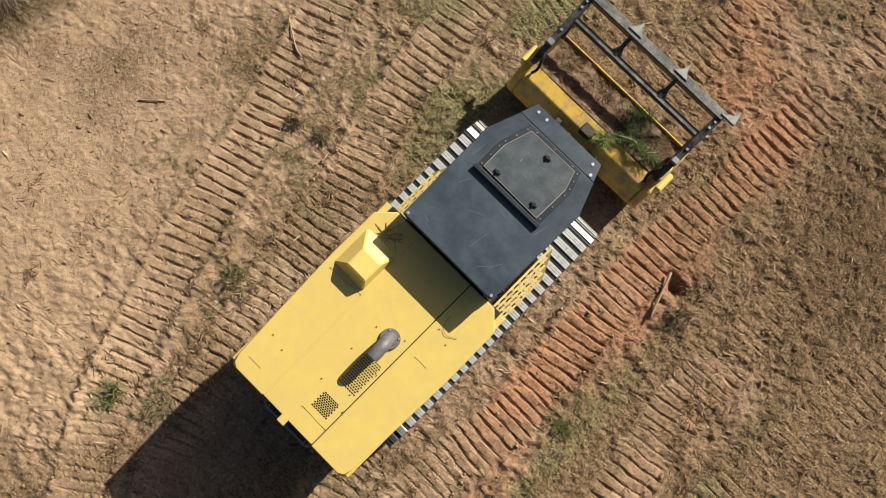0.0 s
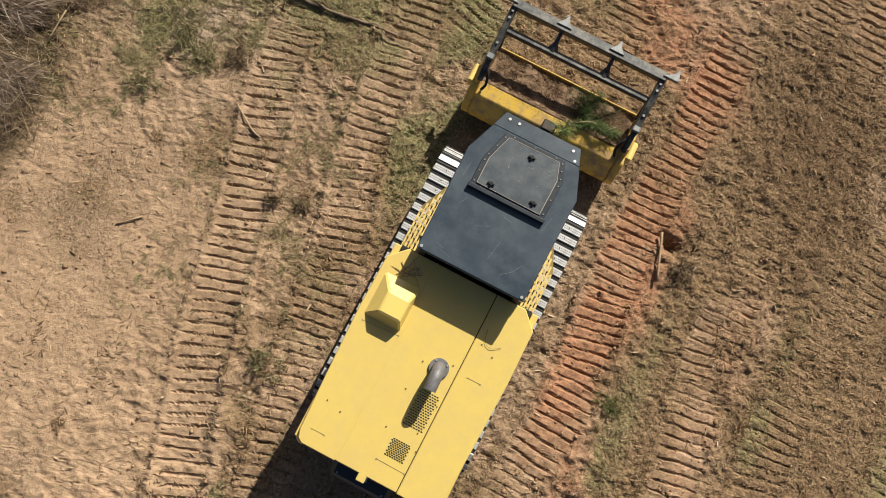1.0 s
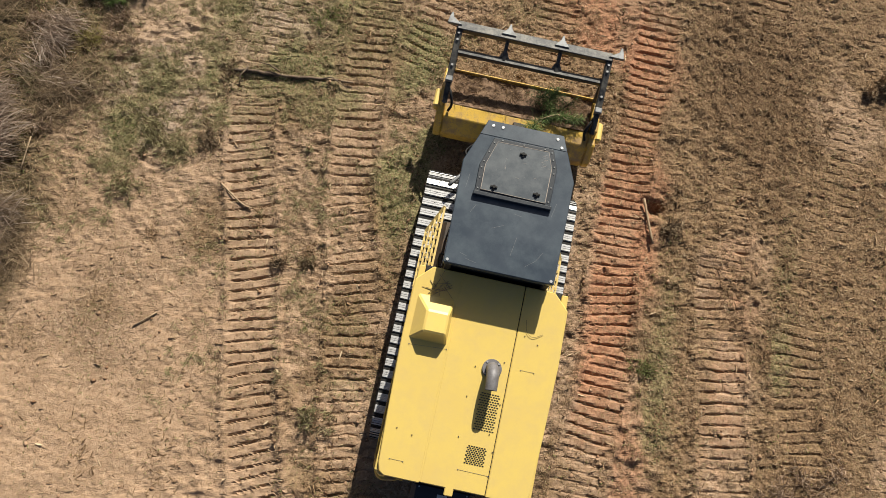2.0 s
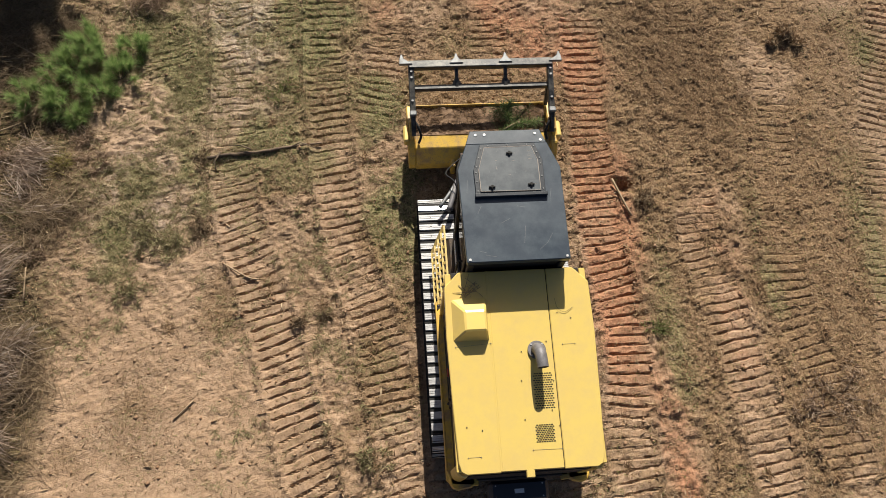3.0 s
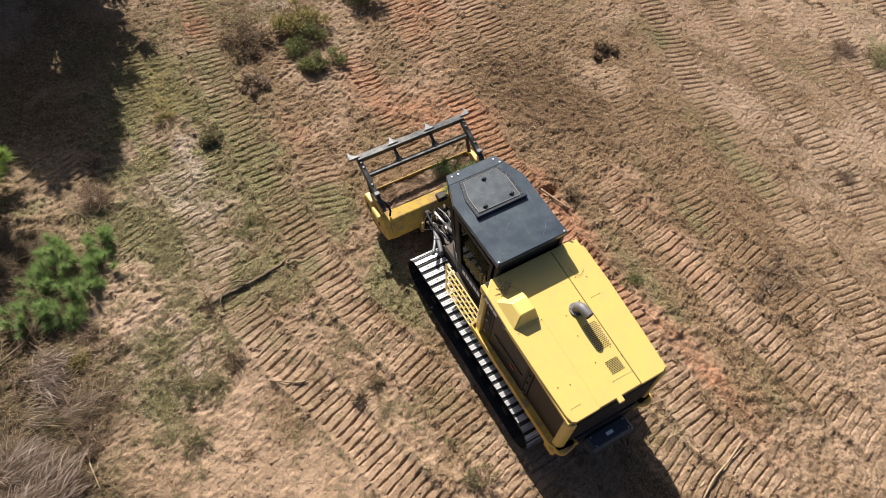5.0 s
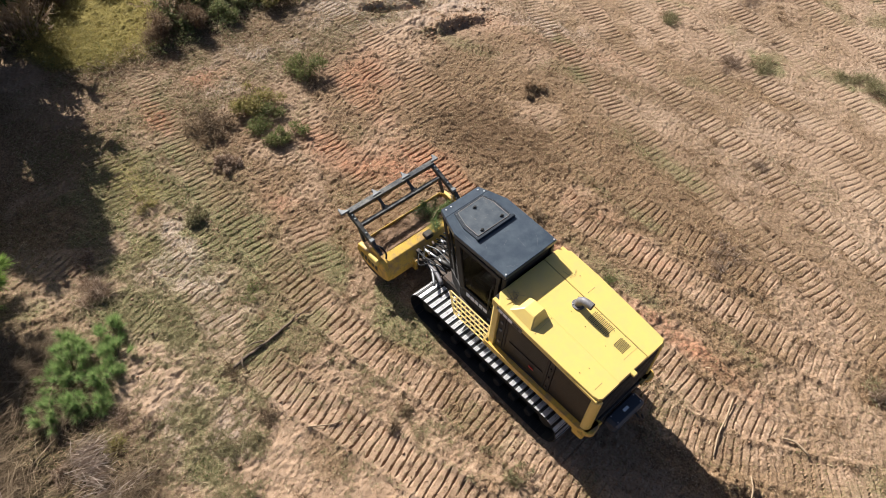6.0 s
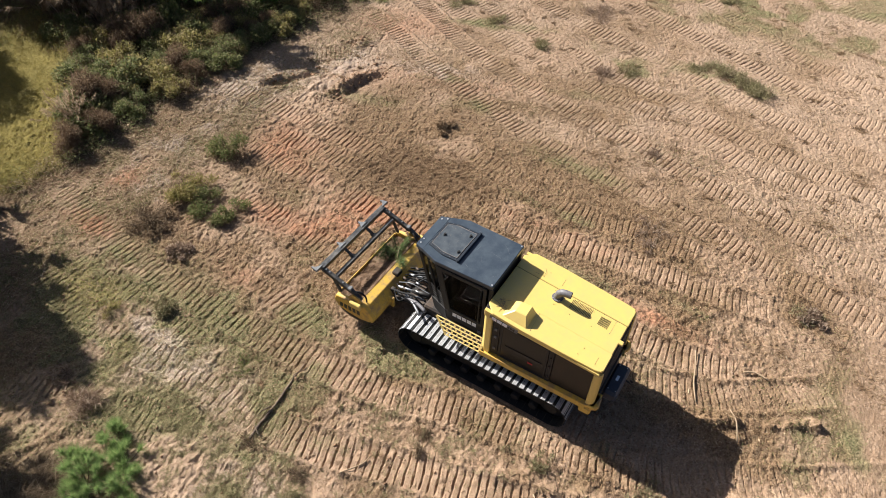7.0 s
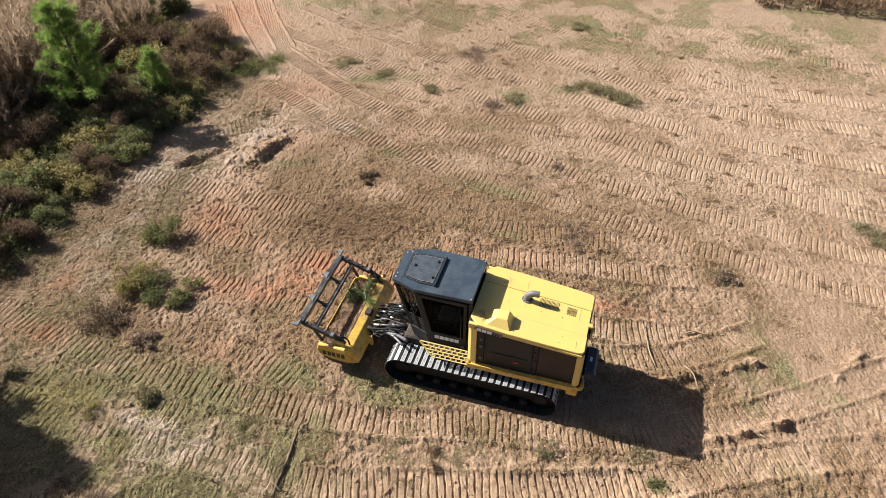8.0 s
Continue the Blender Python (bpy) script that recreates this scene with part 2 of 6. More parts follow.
# The machine's prints: lines down the middle of single tracks, with how deep and how clear they are.
LEFT_A = [(-4.3, 11.5), (-4.65, 9.5), (-4.72, 8.0), (-4.7, 7.0), (-4.62, 5.9), (-4.56, 4.6), (-4.53, 3.2), (-4.42, 2.3), (-4.2, 1.5), (-3.9, 0.6), (-3.5, -0.9), (-3.1, -2.4), (-2.63, -3.65), (-2.18, -4.85), (-1.45, -6.06), (-0.71, -7.67), (0.09, -9.77), (0.8, -13)]
LEFT_B = [(-2.0, 13.4), (-2.31, 11.7), (-2.6, 10.3), (-2.76, 8.95), (-2.84, 7.5), (-2.83, 5.3), (-2.72, 3.5), (-2.59, 2.4), (-2.42, 1.3), (-2.07, 0.17), (-1.83, -1.0), (-1.62, -2.2), (-1.01, -4.5), (-0.31, -5.7), (0.16, -6.7), (1.08, -8.05), (2.3, -9.76), (3.6, -11.5)]
LEFT_C = [(-0.7, 10.3), (-1.0, 9.3), (-1.41, 7.95), (-1.47, 6.8), (-1.6, 5.6), (-1.78, 4.7), (-2.05, 3.8)]
RIGHT_A = [(2.38, 6.3), (2.35, 5.8), (2.27, 4.66), (2.17, 3.6), (2.14, 2.6), (2.12, 1.8), (2.14, 1.0), (2.28, -0.1), (2.2, -1.2), (2.05, -2.4), (2.12, -3.6), (2.36, -5.0)]
RIGHT_B = [(4.4, 13.8), (4.57, 12.2), (4.51, 10.4), (4.45, 8.4), (4.35, 6.5), (4.29, 5.4), (4.18, 4.1), (4.04, 2.8), (3.97, 1.43), (4.05, 0.6), (4.2, -0.6), (4.35, -2.0), (4.5, -3.8), (4.8, -5.3)]
RIGHT_C = [(6.53, 6.7), (6.19, 5.0), (5.97, 3.9), (5.58, 2.0), (5.38, 0.5), (5.42, -0.4), (5.61, -1.4), (5.67, -3.0)]
OWN_L = [(-0.92, 2.1), (-0.92, -2.2), (-0.88, -3.2), (-0.80, -4.0)]
OWN_R = [(0.92, 2.1), (0.92, -2.2), (0.97, -3.1), (1.5, -4.75), (2.25, -5.95), (3.05, -7.0)]
FRONT = [[(0.8, 9.2), (0.67, 8.4), (0.53, 7.0), (0.46, 5.9), (0.40, 4.4)], [(-6.9, 8.8), (-6.71, 8.05), (-6.36, 7.0), (-6.03, 6.2), (-5.75, 5.3)], [(-3.55, 11.4), (-3.75, 9.4), (-3.75, 7.6), (-3.72, 6.2)], [(-7.7, 7.6), (-6.6, 7.15), (-5.6, 7.0)],
         [(4.45, 11.2), (5.6, 11.16), (6.72, 11.05)], [(7.5, 12.7), (7.91, 12.1), (8.49, 11.28)], [(3.45, 9.9), (3.55, 8.2), (3.4, 6.6)], [(2.48, 10.4), (2.52, 9.6), (2.42, 8.5), (2.4, 7.4)]]
FIELD_A = [(11.5, 12.1), (10.7, 10.2), (9.6, 8.0), (8.7, 5.4), (7.85, 2.9), (7.4, 0.8), (7.1, -1.2), (6.7, -3.1), (6.3, -4.8), (6.0, -6.5), (5.65, -8.1), (5.5, -9.6), (5.4, -14)]
FIELD_B = [(14.8, 13.2), (13.1, 10.5), (12.1, 8.8), (11.3, 7.3), (10.4, 4.8), (9.8, 2.4), (9.35, 0.2), (8.8, -1.9), (8.4, -3.8), (8.0, -5.6), (7.7, -7.4), (7.4, -9.0), (7.3, -10.8), (7.2, -15)]
FIELD_C = [(17.2, 15.6), (15.3, 10.4), (14.3, 7.4), (13.7, 5.6), (13.05, 3.3), (12.5, 0.8), (11.9, -1.5), (11.4, -3.6), (10.9, -6.4), (10.4, -9.3), (10.2, -11.2), (10.1, -15)]
FIELD_D = [(13.9, 10.2), (13.0, 7.6), (12.1, 4.7), (11.5, 2.0), (10.9, -1.6), (10.45, -2.9), (10.15, -4.7), (9.8, -6.5), (9.6, -8.3), (9.4, -10.1), (9.3, -15)]
FIELD_E = [(19.5, 14.4), (17.6, 10.0), (16.3, 7.0), (15.7, 5.3), (15.2, 3.3), (14.8, 1.8), (14.3, 0.0), (13.6, -2.3), (13.0, -4.5), (12.7, -6.6), (12.5, -8.5), (12.4, -11.5), (12.3, -15)]
FIELD_F = [(22.5, 13.0), (19.9, 7.9), (18.5, 4.8), (17.8, 2.7), (17.1, 0.5), (16.1, -2.1), (15.2, -4.4), (14.7, -6.6), (14.65, -8.7), (14.9, -10.7), (15.1, -15)]
FIELD_G = [(22.0, 5.0), (20.0, 0.9), (19.1, -0.7), (17.8, -3.1), (17.1, -5.5), (16.9, -7.7), (17.0, -9.9), (16.8, -15)]
FIELD_H = [(24.0, -2.0), (22.2, -5.4), (21.0, -7.9), (20.5, -10.2), (20.1, -15)]
EDGE_LANES = [[(13.1, 13.6), (14.4, 14.8), (16.0, 16.2), (18.5, 18.2)], [(14.9, 12.9), (17.3, 14.9), (19.4, 16.4), (21.8, 17.8)]]
LANES = [(p, 0.85) for p in FRONT] + [(LEFT_C, 0.95), (LEFT_B, 1.12), (LEFT_A, 1.15), (RIGHT_C, 0.84), (RIGHT_B, 1.0), (RIGHT_A, 1.15), (OWN_L, 1.0), (OWN_R, 1.12)]
LANES += [(FIELD_H, 0.7), (FIELD_G, 0.85), (FIELD_F, 0.95), (FIELD_E, 0.9), (FIELD_D, 0.8), (FIELD_C, 0.9), (FIELD_B, 1.0), (FIELD_A, 1.0)] + [(p, 1.0) for p in EDGE_LANES]
pick = random.Random(3)
near = np.full(X.shape, 9.0)
along = np.zeros(X.shape)
clear = np.zeros(X.shape)
tilt = np.zeros(X.shape)
for lane, strength in LANES:
    line = np.array([tuple(p) for p in curve([(*p, 0) for p in lane], 8)])[:, :2]
    run = pick.uniform(0, 1)
    for a, b in zip(line, line[1:]):
        d = b - a
        size = float(np.hypot(*d))
        if size < 1e-6:
            continue
        lo, hi = np.minimum(a, b) - 0.55, np.maximum(a, b) + 0.55
        i0, i1 = np.searchsorted(GX, (lo[0], hi[0]))
        j0, j1 = np.searchsorted(GY, (lo[1], hi[1]))
        if i1 > i0 and j1 > j0:
            px, py = X[j0:j1, i0:i1] - a[0], Y[j0:j1, i0:i1] - a[1]
            u = (px * d[0] + py * d[1]) / size
            v = (px * -d[1] + py * d[0]) / size
            hit = (u >= -0.05) & (u <= size + 0.05) & (np.abs(v) < 0.5)
            near[j0:j1, i0:i1][hit] = np.abs(v[hit])
            tilt[j0:j1, i0:i1][hit] = v[hit]
            along[j0:j1, i0:i1][hit] = run + u[hit]
            clear[j0:j1, i0:i1][hit] = strength
        run += size

wander = layered(X, Y, 0.5, 11, 2)
lump = layered(X, Y, 0.16, 21, 2)
print_ = smooth(0.40 - near + 0.14 * (wander - 0.5), 0, 0.07) * clear
faded = smooth(layered(X, Y, 1.2, 31, 4), 0.36, 0.56)
worn = smooth(layered(X, Y, 0.55, 33, 3), 0.34, 0.60)
print_ *= np.where(clear > 1.1, 0.45 + 0.30 * faded + 0.25 * worn, np.where((clear > 0.84) & (X > 5), 0.30 + 0.45 * faded + 0.25 * worn, 0.10 + 0.55 * faded + 0.35 * worn))
print_ *= 1 - 0.6 * spot(X, Y, -4.6, 6.6, 1.6, 3.4)
mulched = spot(X, Y, 4.2, 5.1, 1.0, 1.9, 12)
print_ *= 1 - 0.8 * mulched
out = np.maximum(smooth(X, 4.5, 7), 0.5 * smooth(Y, 9.0, 11.5))
print_ *= 1 - 0.85 * smooth(-Y, 6.8, 8.4) * smooth(5.6 - X, 0, 0.8) * smooth(X + 1.2, 0, 1.5)
press = print_ * (0.45 + 0.55 * np.maximum(smooth(layered(X, Y, 0.45, 35, 3), 0.34, 0.56), 0.8 * out)) * (1 - 0.22 * out) * (1 - 0.3 * smooth(-Y, 3.0, 6.0) * (1 - out))
phase = (along + 0.07 * (wander - 0.5) + 0.05 * tilt + 0.02 * (lump - 0.5)) / 0.172
phase = phase - np.floor(phase)
bar = smooth(phase, 0.0, 0.11) * (1 - smooth(phase, 0.80, 0.91)) * (0.82 + 0.36 * lump)
rim = np.exp(-((near - 0.43) / 0.07) ** 2) * clear * (0.3 + 1.2 * layered(X, Y, 0.35, 41, 2))
rough = layered(X, Y, 0.30, 51, 4, 0.62) - 0.5
broad = layered(X, Y, 3.5, 61, 3) - 0.5
free = 1 - np.clip(print_, 0, 1)
fine = layered(X, Y, 0.12, 55, 2) - 0.5
tiny = value_noise(X, Y, 0.07, 58) - 0.5
sandy = np.clip(spot(X, Y, -5.8, -2.6, 3.0, 4.6) + spot(X, Y, 3.6, -8.6, 3.6, 2.6) + 0.25 * smooth(X, 9, 13), 0, 1)
dense = smooth(X + 11.8, 0, 2.5) * smooth(26 - X, 0, 4) * smooth(Y + 14.8, 0, 3) * smooth(21 - Y, 0, 4)
calm = dense * (1 - 0.5 * out) * (1 - 0.7 * sandy) * (1 - 0.5 * np.clip(print_, 0, 1))
height = 0.10 * broad + rough * (0.03 + 0.050 * free) * (1 - 0.87 * sandy) * (1 - 0.4 * out) * (0.15 + 0.85 * dense) + 0.055 * fine * calm + 0.045 * tiny * calm + press * dense * (0.062 * bar - 0.048) + 0.045 * rim
height -= 0.022 * smooth(layered(0.6 * X + 0.3 * Y, Y - 0.4 * X, 0.11, 73, 3), 0.64, 0.74) * (1 - np.clip(print_, 0, 1)) * (1 - 0.8 * np.clip(sandy, 0, 1)) * dense
height += 0.028 * smooth(layered(X, Y, 0.28, 71, 3), 0.54, 0.74) * free * (1 - 0.8 * sandy) * (1 - 0.4 * out) * dense
# hollows, banks and the flat bed under the tracks
height -= 0.22 * spot(X, Y, 2.72, 2.45, 0.20, 0.15) ** 1.5
height += 0.07 * spot(X, Y, 2.75, 2.95, 0.40, 0.32)
ragged = layered(X, Y, 0.36, 77, 3, 0.5)


def gap_to(points):
    """How far each place lies from a line, with the line's edge made uneven."""
    best = np.full(X.shape, 9.0)
    for (xa, ya), (xb, yb) in zip(points, points[1:]):
        dx, dy = xb - xa, yb - ya
        t = np.clip(((X - xa) * dx + (Y - ya) * dy) / (dx * dx + dy * dy), 0, 1)
        best = np.minimum(best, np.hypot(X - xa - t * dx, Y - ya - t * dy))
    return np.abs(best + 0.42 * (ragged - 0.5))


# gouged scarps with heaped soil behind them, at the edge of the field
torn = 0.45 + 1.1 * smooth(layered(X, Y, 0.42, 79, 3, 0.45), 0.36, 0.64)
for line, wide, deep, heap_ in (([(6.3, 9.55), (6.8, 9.52), (7.3, 9.42), (8.0, 9.18)], 0.20, 0.06, 0.13), ([(5.3, 12.2), (5.87, 11.76), (6.55, 11.4)], 0.16, 0.13, 0.10), ([(8.3, 9.3), (8.6, 9.6)], 0.14, 0.06, 0.09)):
    height -= deep * np.exp(-(gap_to(line) / wide) ** 2)
    height += heap_ * torn * np.exp(-(gap_to([(x + 0.05, y + 0.26) for x, y in line]) / (1.3 * wide)) ** 2)
height += 0.10 * torn * (spot(X, Y, 6.9, 10.5, 1.4, 0.8) + 0.7 * spot(X, Y, 9.3, 11.4, 1.0, 0.7))
# soil pushed up beside the turning tracks
for line, wide, high in (([(0.8, -4.75), (1.4, -6.1), (1.95, -6.95)], 0.09, 0.15), ([(-0.63, -6.0), (-0.16, -7.0), (0.55, -7.95)], 0.10, 0.15), ([(2.0, -8.9), (3.0, -9.6)], 0.14, 0.10), ([(2.72, 2.2), (2.78, 1.0), (2.85, -0.6), (2.95, -2.6), (3.05, -4.4)], 0.13, 0.05), ([(5.0, -0.8), (5.1, -2.6)], 0.12, 0.05),
                         ([(-2.95, -0.9), (-2.6, -2.4), (-2.2, -3.7)], 0.13, 0.05), ([(7.1, 6.5), (6.7, 3.5), (6.5, 1.0)], 0.12, 0.05)):
    height += high * torn * np.exp(-(gap_to(line) / wide) ** 2)
bed = smooth(1.45 - np.abs(X), 0, 0.4) * smooth(2.6 - np.abs(Y), 0, 0.5)
height = height * (1 - bed) + bed * (0.02 * rough - 0.015)
far = np.hypot(X - 4, Y)
height += 0.02 * np.clip(far - 30, 0, 400) * (broad + 0.15)

edge = np.interp(X, [-30, -4.6, -3.6, -1.4, 1.4, 4.2, 7.3, 10.2, 13.0, 14.2, 15.4, 17.0, 20.0], [19, 16.8, 15.2, 14.1, 13.8, 13.9, 13.7, 13.3, 13.3, 14.5, 17.5, 24.0, 60])
wild = smooth(Y - edge + 1.6 * (layered(X, Y, 1.4, 81, 3) - 0.5), -0.5, 0.6)
left = smooth(-7.25 - X + 1.6 * (layered(X, Y, 1.2, 85, 3) - 0.5) + 0.25 * np.clip(-Y - 1, 0, 4) * -1, -0.4, 0.9) * smooth(7.6 - Y, 0, 2) * smooth(Y + 4.5, 0, 2) * smooth(X + 13.5, 0, 2.5)
height += 0.12 * (wild + left) * (0.5 + rough)

patch = layered(X, Y, 2.2, 91, 4)
mossy = layered(X, Y, 1.3, 95, 4)
bare = spot(X, Y, -5.8, -2.6, 3.0, 4.6) + 0.9 * spot(X, Y, -7.0, -6, 4, 4) + 0.8 * spot(X, Y, -2.6, -4.8, 1.3, 1.5) + 0.95 * spot(X, Y, -6.2, 4.1, 0.75, 1.5) + 0.5 * spot(X, Y, 6.5, 10.4, 2.4, 1.6) + 0.8 * spot(X, Y, 0, -12.5, 4, 2.5) + 0.45 * spot(X, Y, 16, -9, 7, 9)
bare = np.clip(bare, 0, 1) * smooth(patch, 0.25, 0.5)
red = (smooth(0.62 - np.abs(X - np.interp(Y, [-4, -1, 2, 9], [2.2, 2.25, 2.15, 2.45])), 0, 0.35) * smooth(Y + 2.4, 0, 2.0) * smooth(8.0 - Y, 0, 4) * 0.88 + 1.0 * spot(X, Y, 2.68, 2.9, 0.50, 0.6) + 0.95 * spot(X, Y, 2.72, 1.2, 0.32, 1.5) + 0.95 * spot(X, Y, 2.9, -2.9, 0.36, 2.1)
       + 0.9 * spot(X, Y, 1.2, 5.8, 0.9, 1.4) + 0.8 * spot(X, Y, 0.5, 7.4, 0.6, 1.4) + 0.75 * spot(X, Y, 2.8, 8.6, 1.1, 1.5) + 0.9 * spot(X, Y, 2.9, 5.1, 1.0, 0.8) + 0.5 * spot(X, Y, 4.2, 0.6, 0.6, 2.2) + 0.5 * spot(X, Y, 3.4, 10.0, 1.2, 0.8)
       + 0.9 * spot(X, Y, -2.5, 11.6, 0.6, 1.0) + 0.8 * spot(X, Y, -0.7, 12.3, 0.9, 0.7) + 0.6 * spot(X, Y, -0.9, 13.8, 0.7, 0.5) + 0.55 * spot(X, Y, -1.7, 6.8, 0.5, 0.9) + 0.5 * spot(X, Y, -2.8, 8.0, 0.5, 0.6) + 0.7 * spot(X, Y, 17.4, 16.6, 2.2, 3.2, -40) + 0.45 * spot(X, Y, 11.5, 10.6, 1.4, 2.6, 25) + 0.3 * spot(X, Y, 9, 7, 1, 5, 25) + 0.4 * spot(X, Y, 4.4, 7.4, 0.7, 1.4))
red = np.clip(0.95 * red * (0.5 + 0.5 * smooth(patch + 0.35 * (mossy - 0.5), 0.28, 0.5)), 0, 1)
litter = np.clip(spot(X, Y, 3.2, 4.4, 0.85, 3.4) + 0.65 * spot(X, Y, 6.8, 5.4, 1.9, 3.0, 10) + 0.6 * spot(X, Y, 9.0, 4.5, 0.5, 4, 20) + 0.6 * spot(X, Y, 11.3, 5.5, 0.5, 4, 20) + 0.55 * spot(X, Y, 3.4, -3.0, 0.6, 3.0) + 0.5 * spot(X, Y, 5.2, -1.0, 0.7, 2.5) + spot(X, Y, 5.6, 3.2, 1.2, 4.2, 8) + 0.5 * spot(X, Y, 6.0, -2.5, 1.0, 3.5, -6) + 0.7 * spot(X, Y, 4.9, 7.4, 1.5, 1.4) 
                 + 0.7 * spot(X, Y, 11, 4, 0.6, 6, 20) + 0.6 * spot(X, Y, 0.5, 4.2, 2.2, 0.9), 0, 1)
litter *= 1 - np.clip(spot(X, Y, 2.68, 2.9, 0.42, 0.5) + spot(X, Y, 2.72, 1.2, 0.32, 1.5) + 0.8 * spot(X, Y, 2.9, -3.2, 0.3, 1.9), 0, 1)
litter = np.clip(litter + 0.8 * spot(X, Y, 3.9, 4.6, 1.3, 1.6, -15) + 0.4 * spot(X, Y, 5.7, 5.2, 0.9, 1.3) - 0.5 * spot(X, Y, 4.4, 1.7, 0.8, 1.1), 0, 1)
litter = litter + 0.55 * smooth(X, 17, 22) * smooth(mossy, 0.36, 0.6)
litter = np.clip(litter * smooth(patch, 0.3, 0.52) + (0.30 + 0.45 * smooth(mossy, 0.45, 0.62)) * (1 - bare), 0, 1) * (1 - 0.25 * np.clip(print_, 0, 1)) * (1 - 0.5 * red) * (1 - 0.30 * smooth(X, 4.0, 8)) * (1 - 0.5 * smooth(Y, 8.0, 10.0) * smooth(X, 2, 4)) * (1 - 0.65 * spot(X, Y, -6.0, 4.6, 2.6, 4.0))
litter = np.clip(litter + 0.65 * mulched * smooth(layered(X, Y, 0.5, 97, 3), 0.30, 0.52) - 0.35 * smooth(X, 20, 23) * smooth(-Y, 2, 6), 0, 1)
green = np.clip(0.45 * smooth(X, 16.5, 20) + 0.5 * spot(X, Y, 2.8, -8.2, 2.6, 2.4) + 1.2 * spot(X, Y, -1.65, 2.7, 0.5, 2.0, 4) + 0.25 * spot(X, Y, -1.0, 12.0, 4.0, 1.8) + 0.35 * spot(X, Y, -3.9, 7.0, 2.0, 3.5, -10) + 0.45 * spot(X, Y, 6.5, 9.0, 0.5, 3.0, 20) + 0.45 * spot(X, Y, 9.6, 6.0, 0.4, 4.0, 22) + 0.4 * spot(X, Y, 3.6, -4.0, 0.3, 2.5, -10) + 0.6 * spot(X, Y, -4.1, 9.5, 1.2, 2.0) + 0.7 * spot(X, Y, -5.9, 1.8, 0.9, 0.9) + 0.7 * spot(X, Y, -5.7, 3.0, 0.7, 1.0) + 0.5 * spot(X, Y, -5.4, 7.0, 0.9, 3.0, -14) + 0.4 * spot(X, Y, -4.4, 8.2, 0.8, 1.6)
                + 0.8 * spot(X, Y, -4.2, 9.8, 0.6, 0.9) + 0.5 * spot(X, Y, 3.1, -0.8, 0.4, 2.6) + 0.5 * spot(X, Y, 5.1, 0.5, 0.3, 3.0) + 0.5 * spot(X, Y, 7.2, 1.2, 0.5, 2.2) + 0.5 * spot(X, Y, 8.6, 5.0, 0.6, 1.8, 25) + 0.4 * spot(X, Y, 14, 1.5, 1.2, 3)
                + 0.35 * spot(X, Y, 6.0, 11.4, 5, 1.2) + 0.8 * spot(X, Y, 13.5, 7.6, 0.45, 2.3, 20) + 0.9 * spot(X, Y, 12.9, 13.2, 0.8, 1.2) + 0.7 * spot(X, Y, 15.8, 10.9, 0.4, 0.9, -50) + 0.6 * spot(X, Y, 20.9, -0.5, 0.7, 2.0) + 0.8 * spot(X, Y, 14.9, -1.6, 0.7, 1.6) + 0.6 * spot(X, Y, 13.5, 2.2, 0.5, 0.9) + 0.7 * spot(X, Y, -6.2, 1.9, 0.7, 0.5) + 0.6 * spot(X, Y, -2.4, -4.6, 0.3, 0.9, 20), 0, 1)
green = np.clip(green * smooth(mossy, 0.32, 0.6) * 1.2 + (0.06 + 0.30 * smooth(-X, 0.8, 2.8) * smooth(Y, 1.0, 4) * smooth(12 - Y, 0, 2) + 0.34 * smooth(layered(X, Y, 0.9, 99, 3), 0.54, 0.72)) * (1 - bare) * (1 - 0.7 * smooth(X, 1.5, 3) * (1 - 0.6 * smooth(X, 7, 9))), 0, 1) * (1 - 0.5 * red)
golden = 0.35 * np.clip(spot(X, Y, -4.1, 9.5, 0.9, 1.7) + 0.7 * spot(X, Y, -4.9, 7.3, 0.7, 1.3), 0, 1) * smooth(mossy, 0.34, 0.55) + wild * np.clip(1.3 * spot(X, Y, -2.3, 15.9, 1.9, 1.6) + 1.3 * spot(X, Y, 0.3, 18.9, 4.8, 1.9, 52), 0, 1)

pale = np.clip(0.95 * spot(X, Y, 4.0, 12.7, 4.2, 1.3, -4) + 0.7 * spot(X, Y, -0.6, 11.6, 2.0, 1.4) + 0.6 * spot(X, Y, -4.4, 6.8, 1.2, 3.0) + 0.5 * spot(X, Y, 7.5, 10.8, 2.4, 1.0) + 0.5 * spot(X, Y, 9.4, 7.6, 0.7, 2.6, 25) + 0.4 * spot(X, Y, -6.2, 2.4, 1.4, 1.6), 0, 1) * smooth(layered(X, Y, 0.8, 93, 4), 0.30, 0.55)
beige = np.clip(0.95 * spot(X, Y, -5.8, 5.0, 2.8, 3.8) + 0.6 * spot(X, Y, -1.5, 10.5, 3.0, 3.0) + smooth(X, 5.5, 10) * (0.35 + 0.65 * smooth(patch, 0.38, 0.58)) + 0.8 * spot(X, Y, 5.0, 12.0, 4.0, 2.2), 0, 1)
rows, cols = X.shape
index = np.arange(rows * cols).reshape(rows, cols)
quads = np.stack([index[:-1, :-1], index[:-1, 1:], index[1:, 1:], index[1:, :-1]], -1).reshape(-1, 4)

SOIL = bpy.data.materials.new("tracked_soil")
SOIL.use_nodes = True
nt = SOIL.node_tree
spot_at = nt.nodes.new("ShaderNodeNewGeometry").outputs["Position"]


def field(name):
    n = nt.nodes.new("ShaderNodeAttribute")
    n.attribute_name = name
    return n.outputs["Fac"]


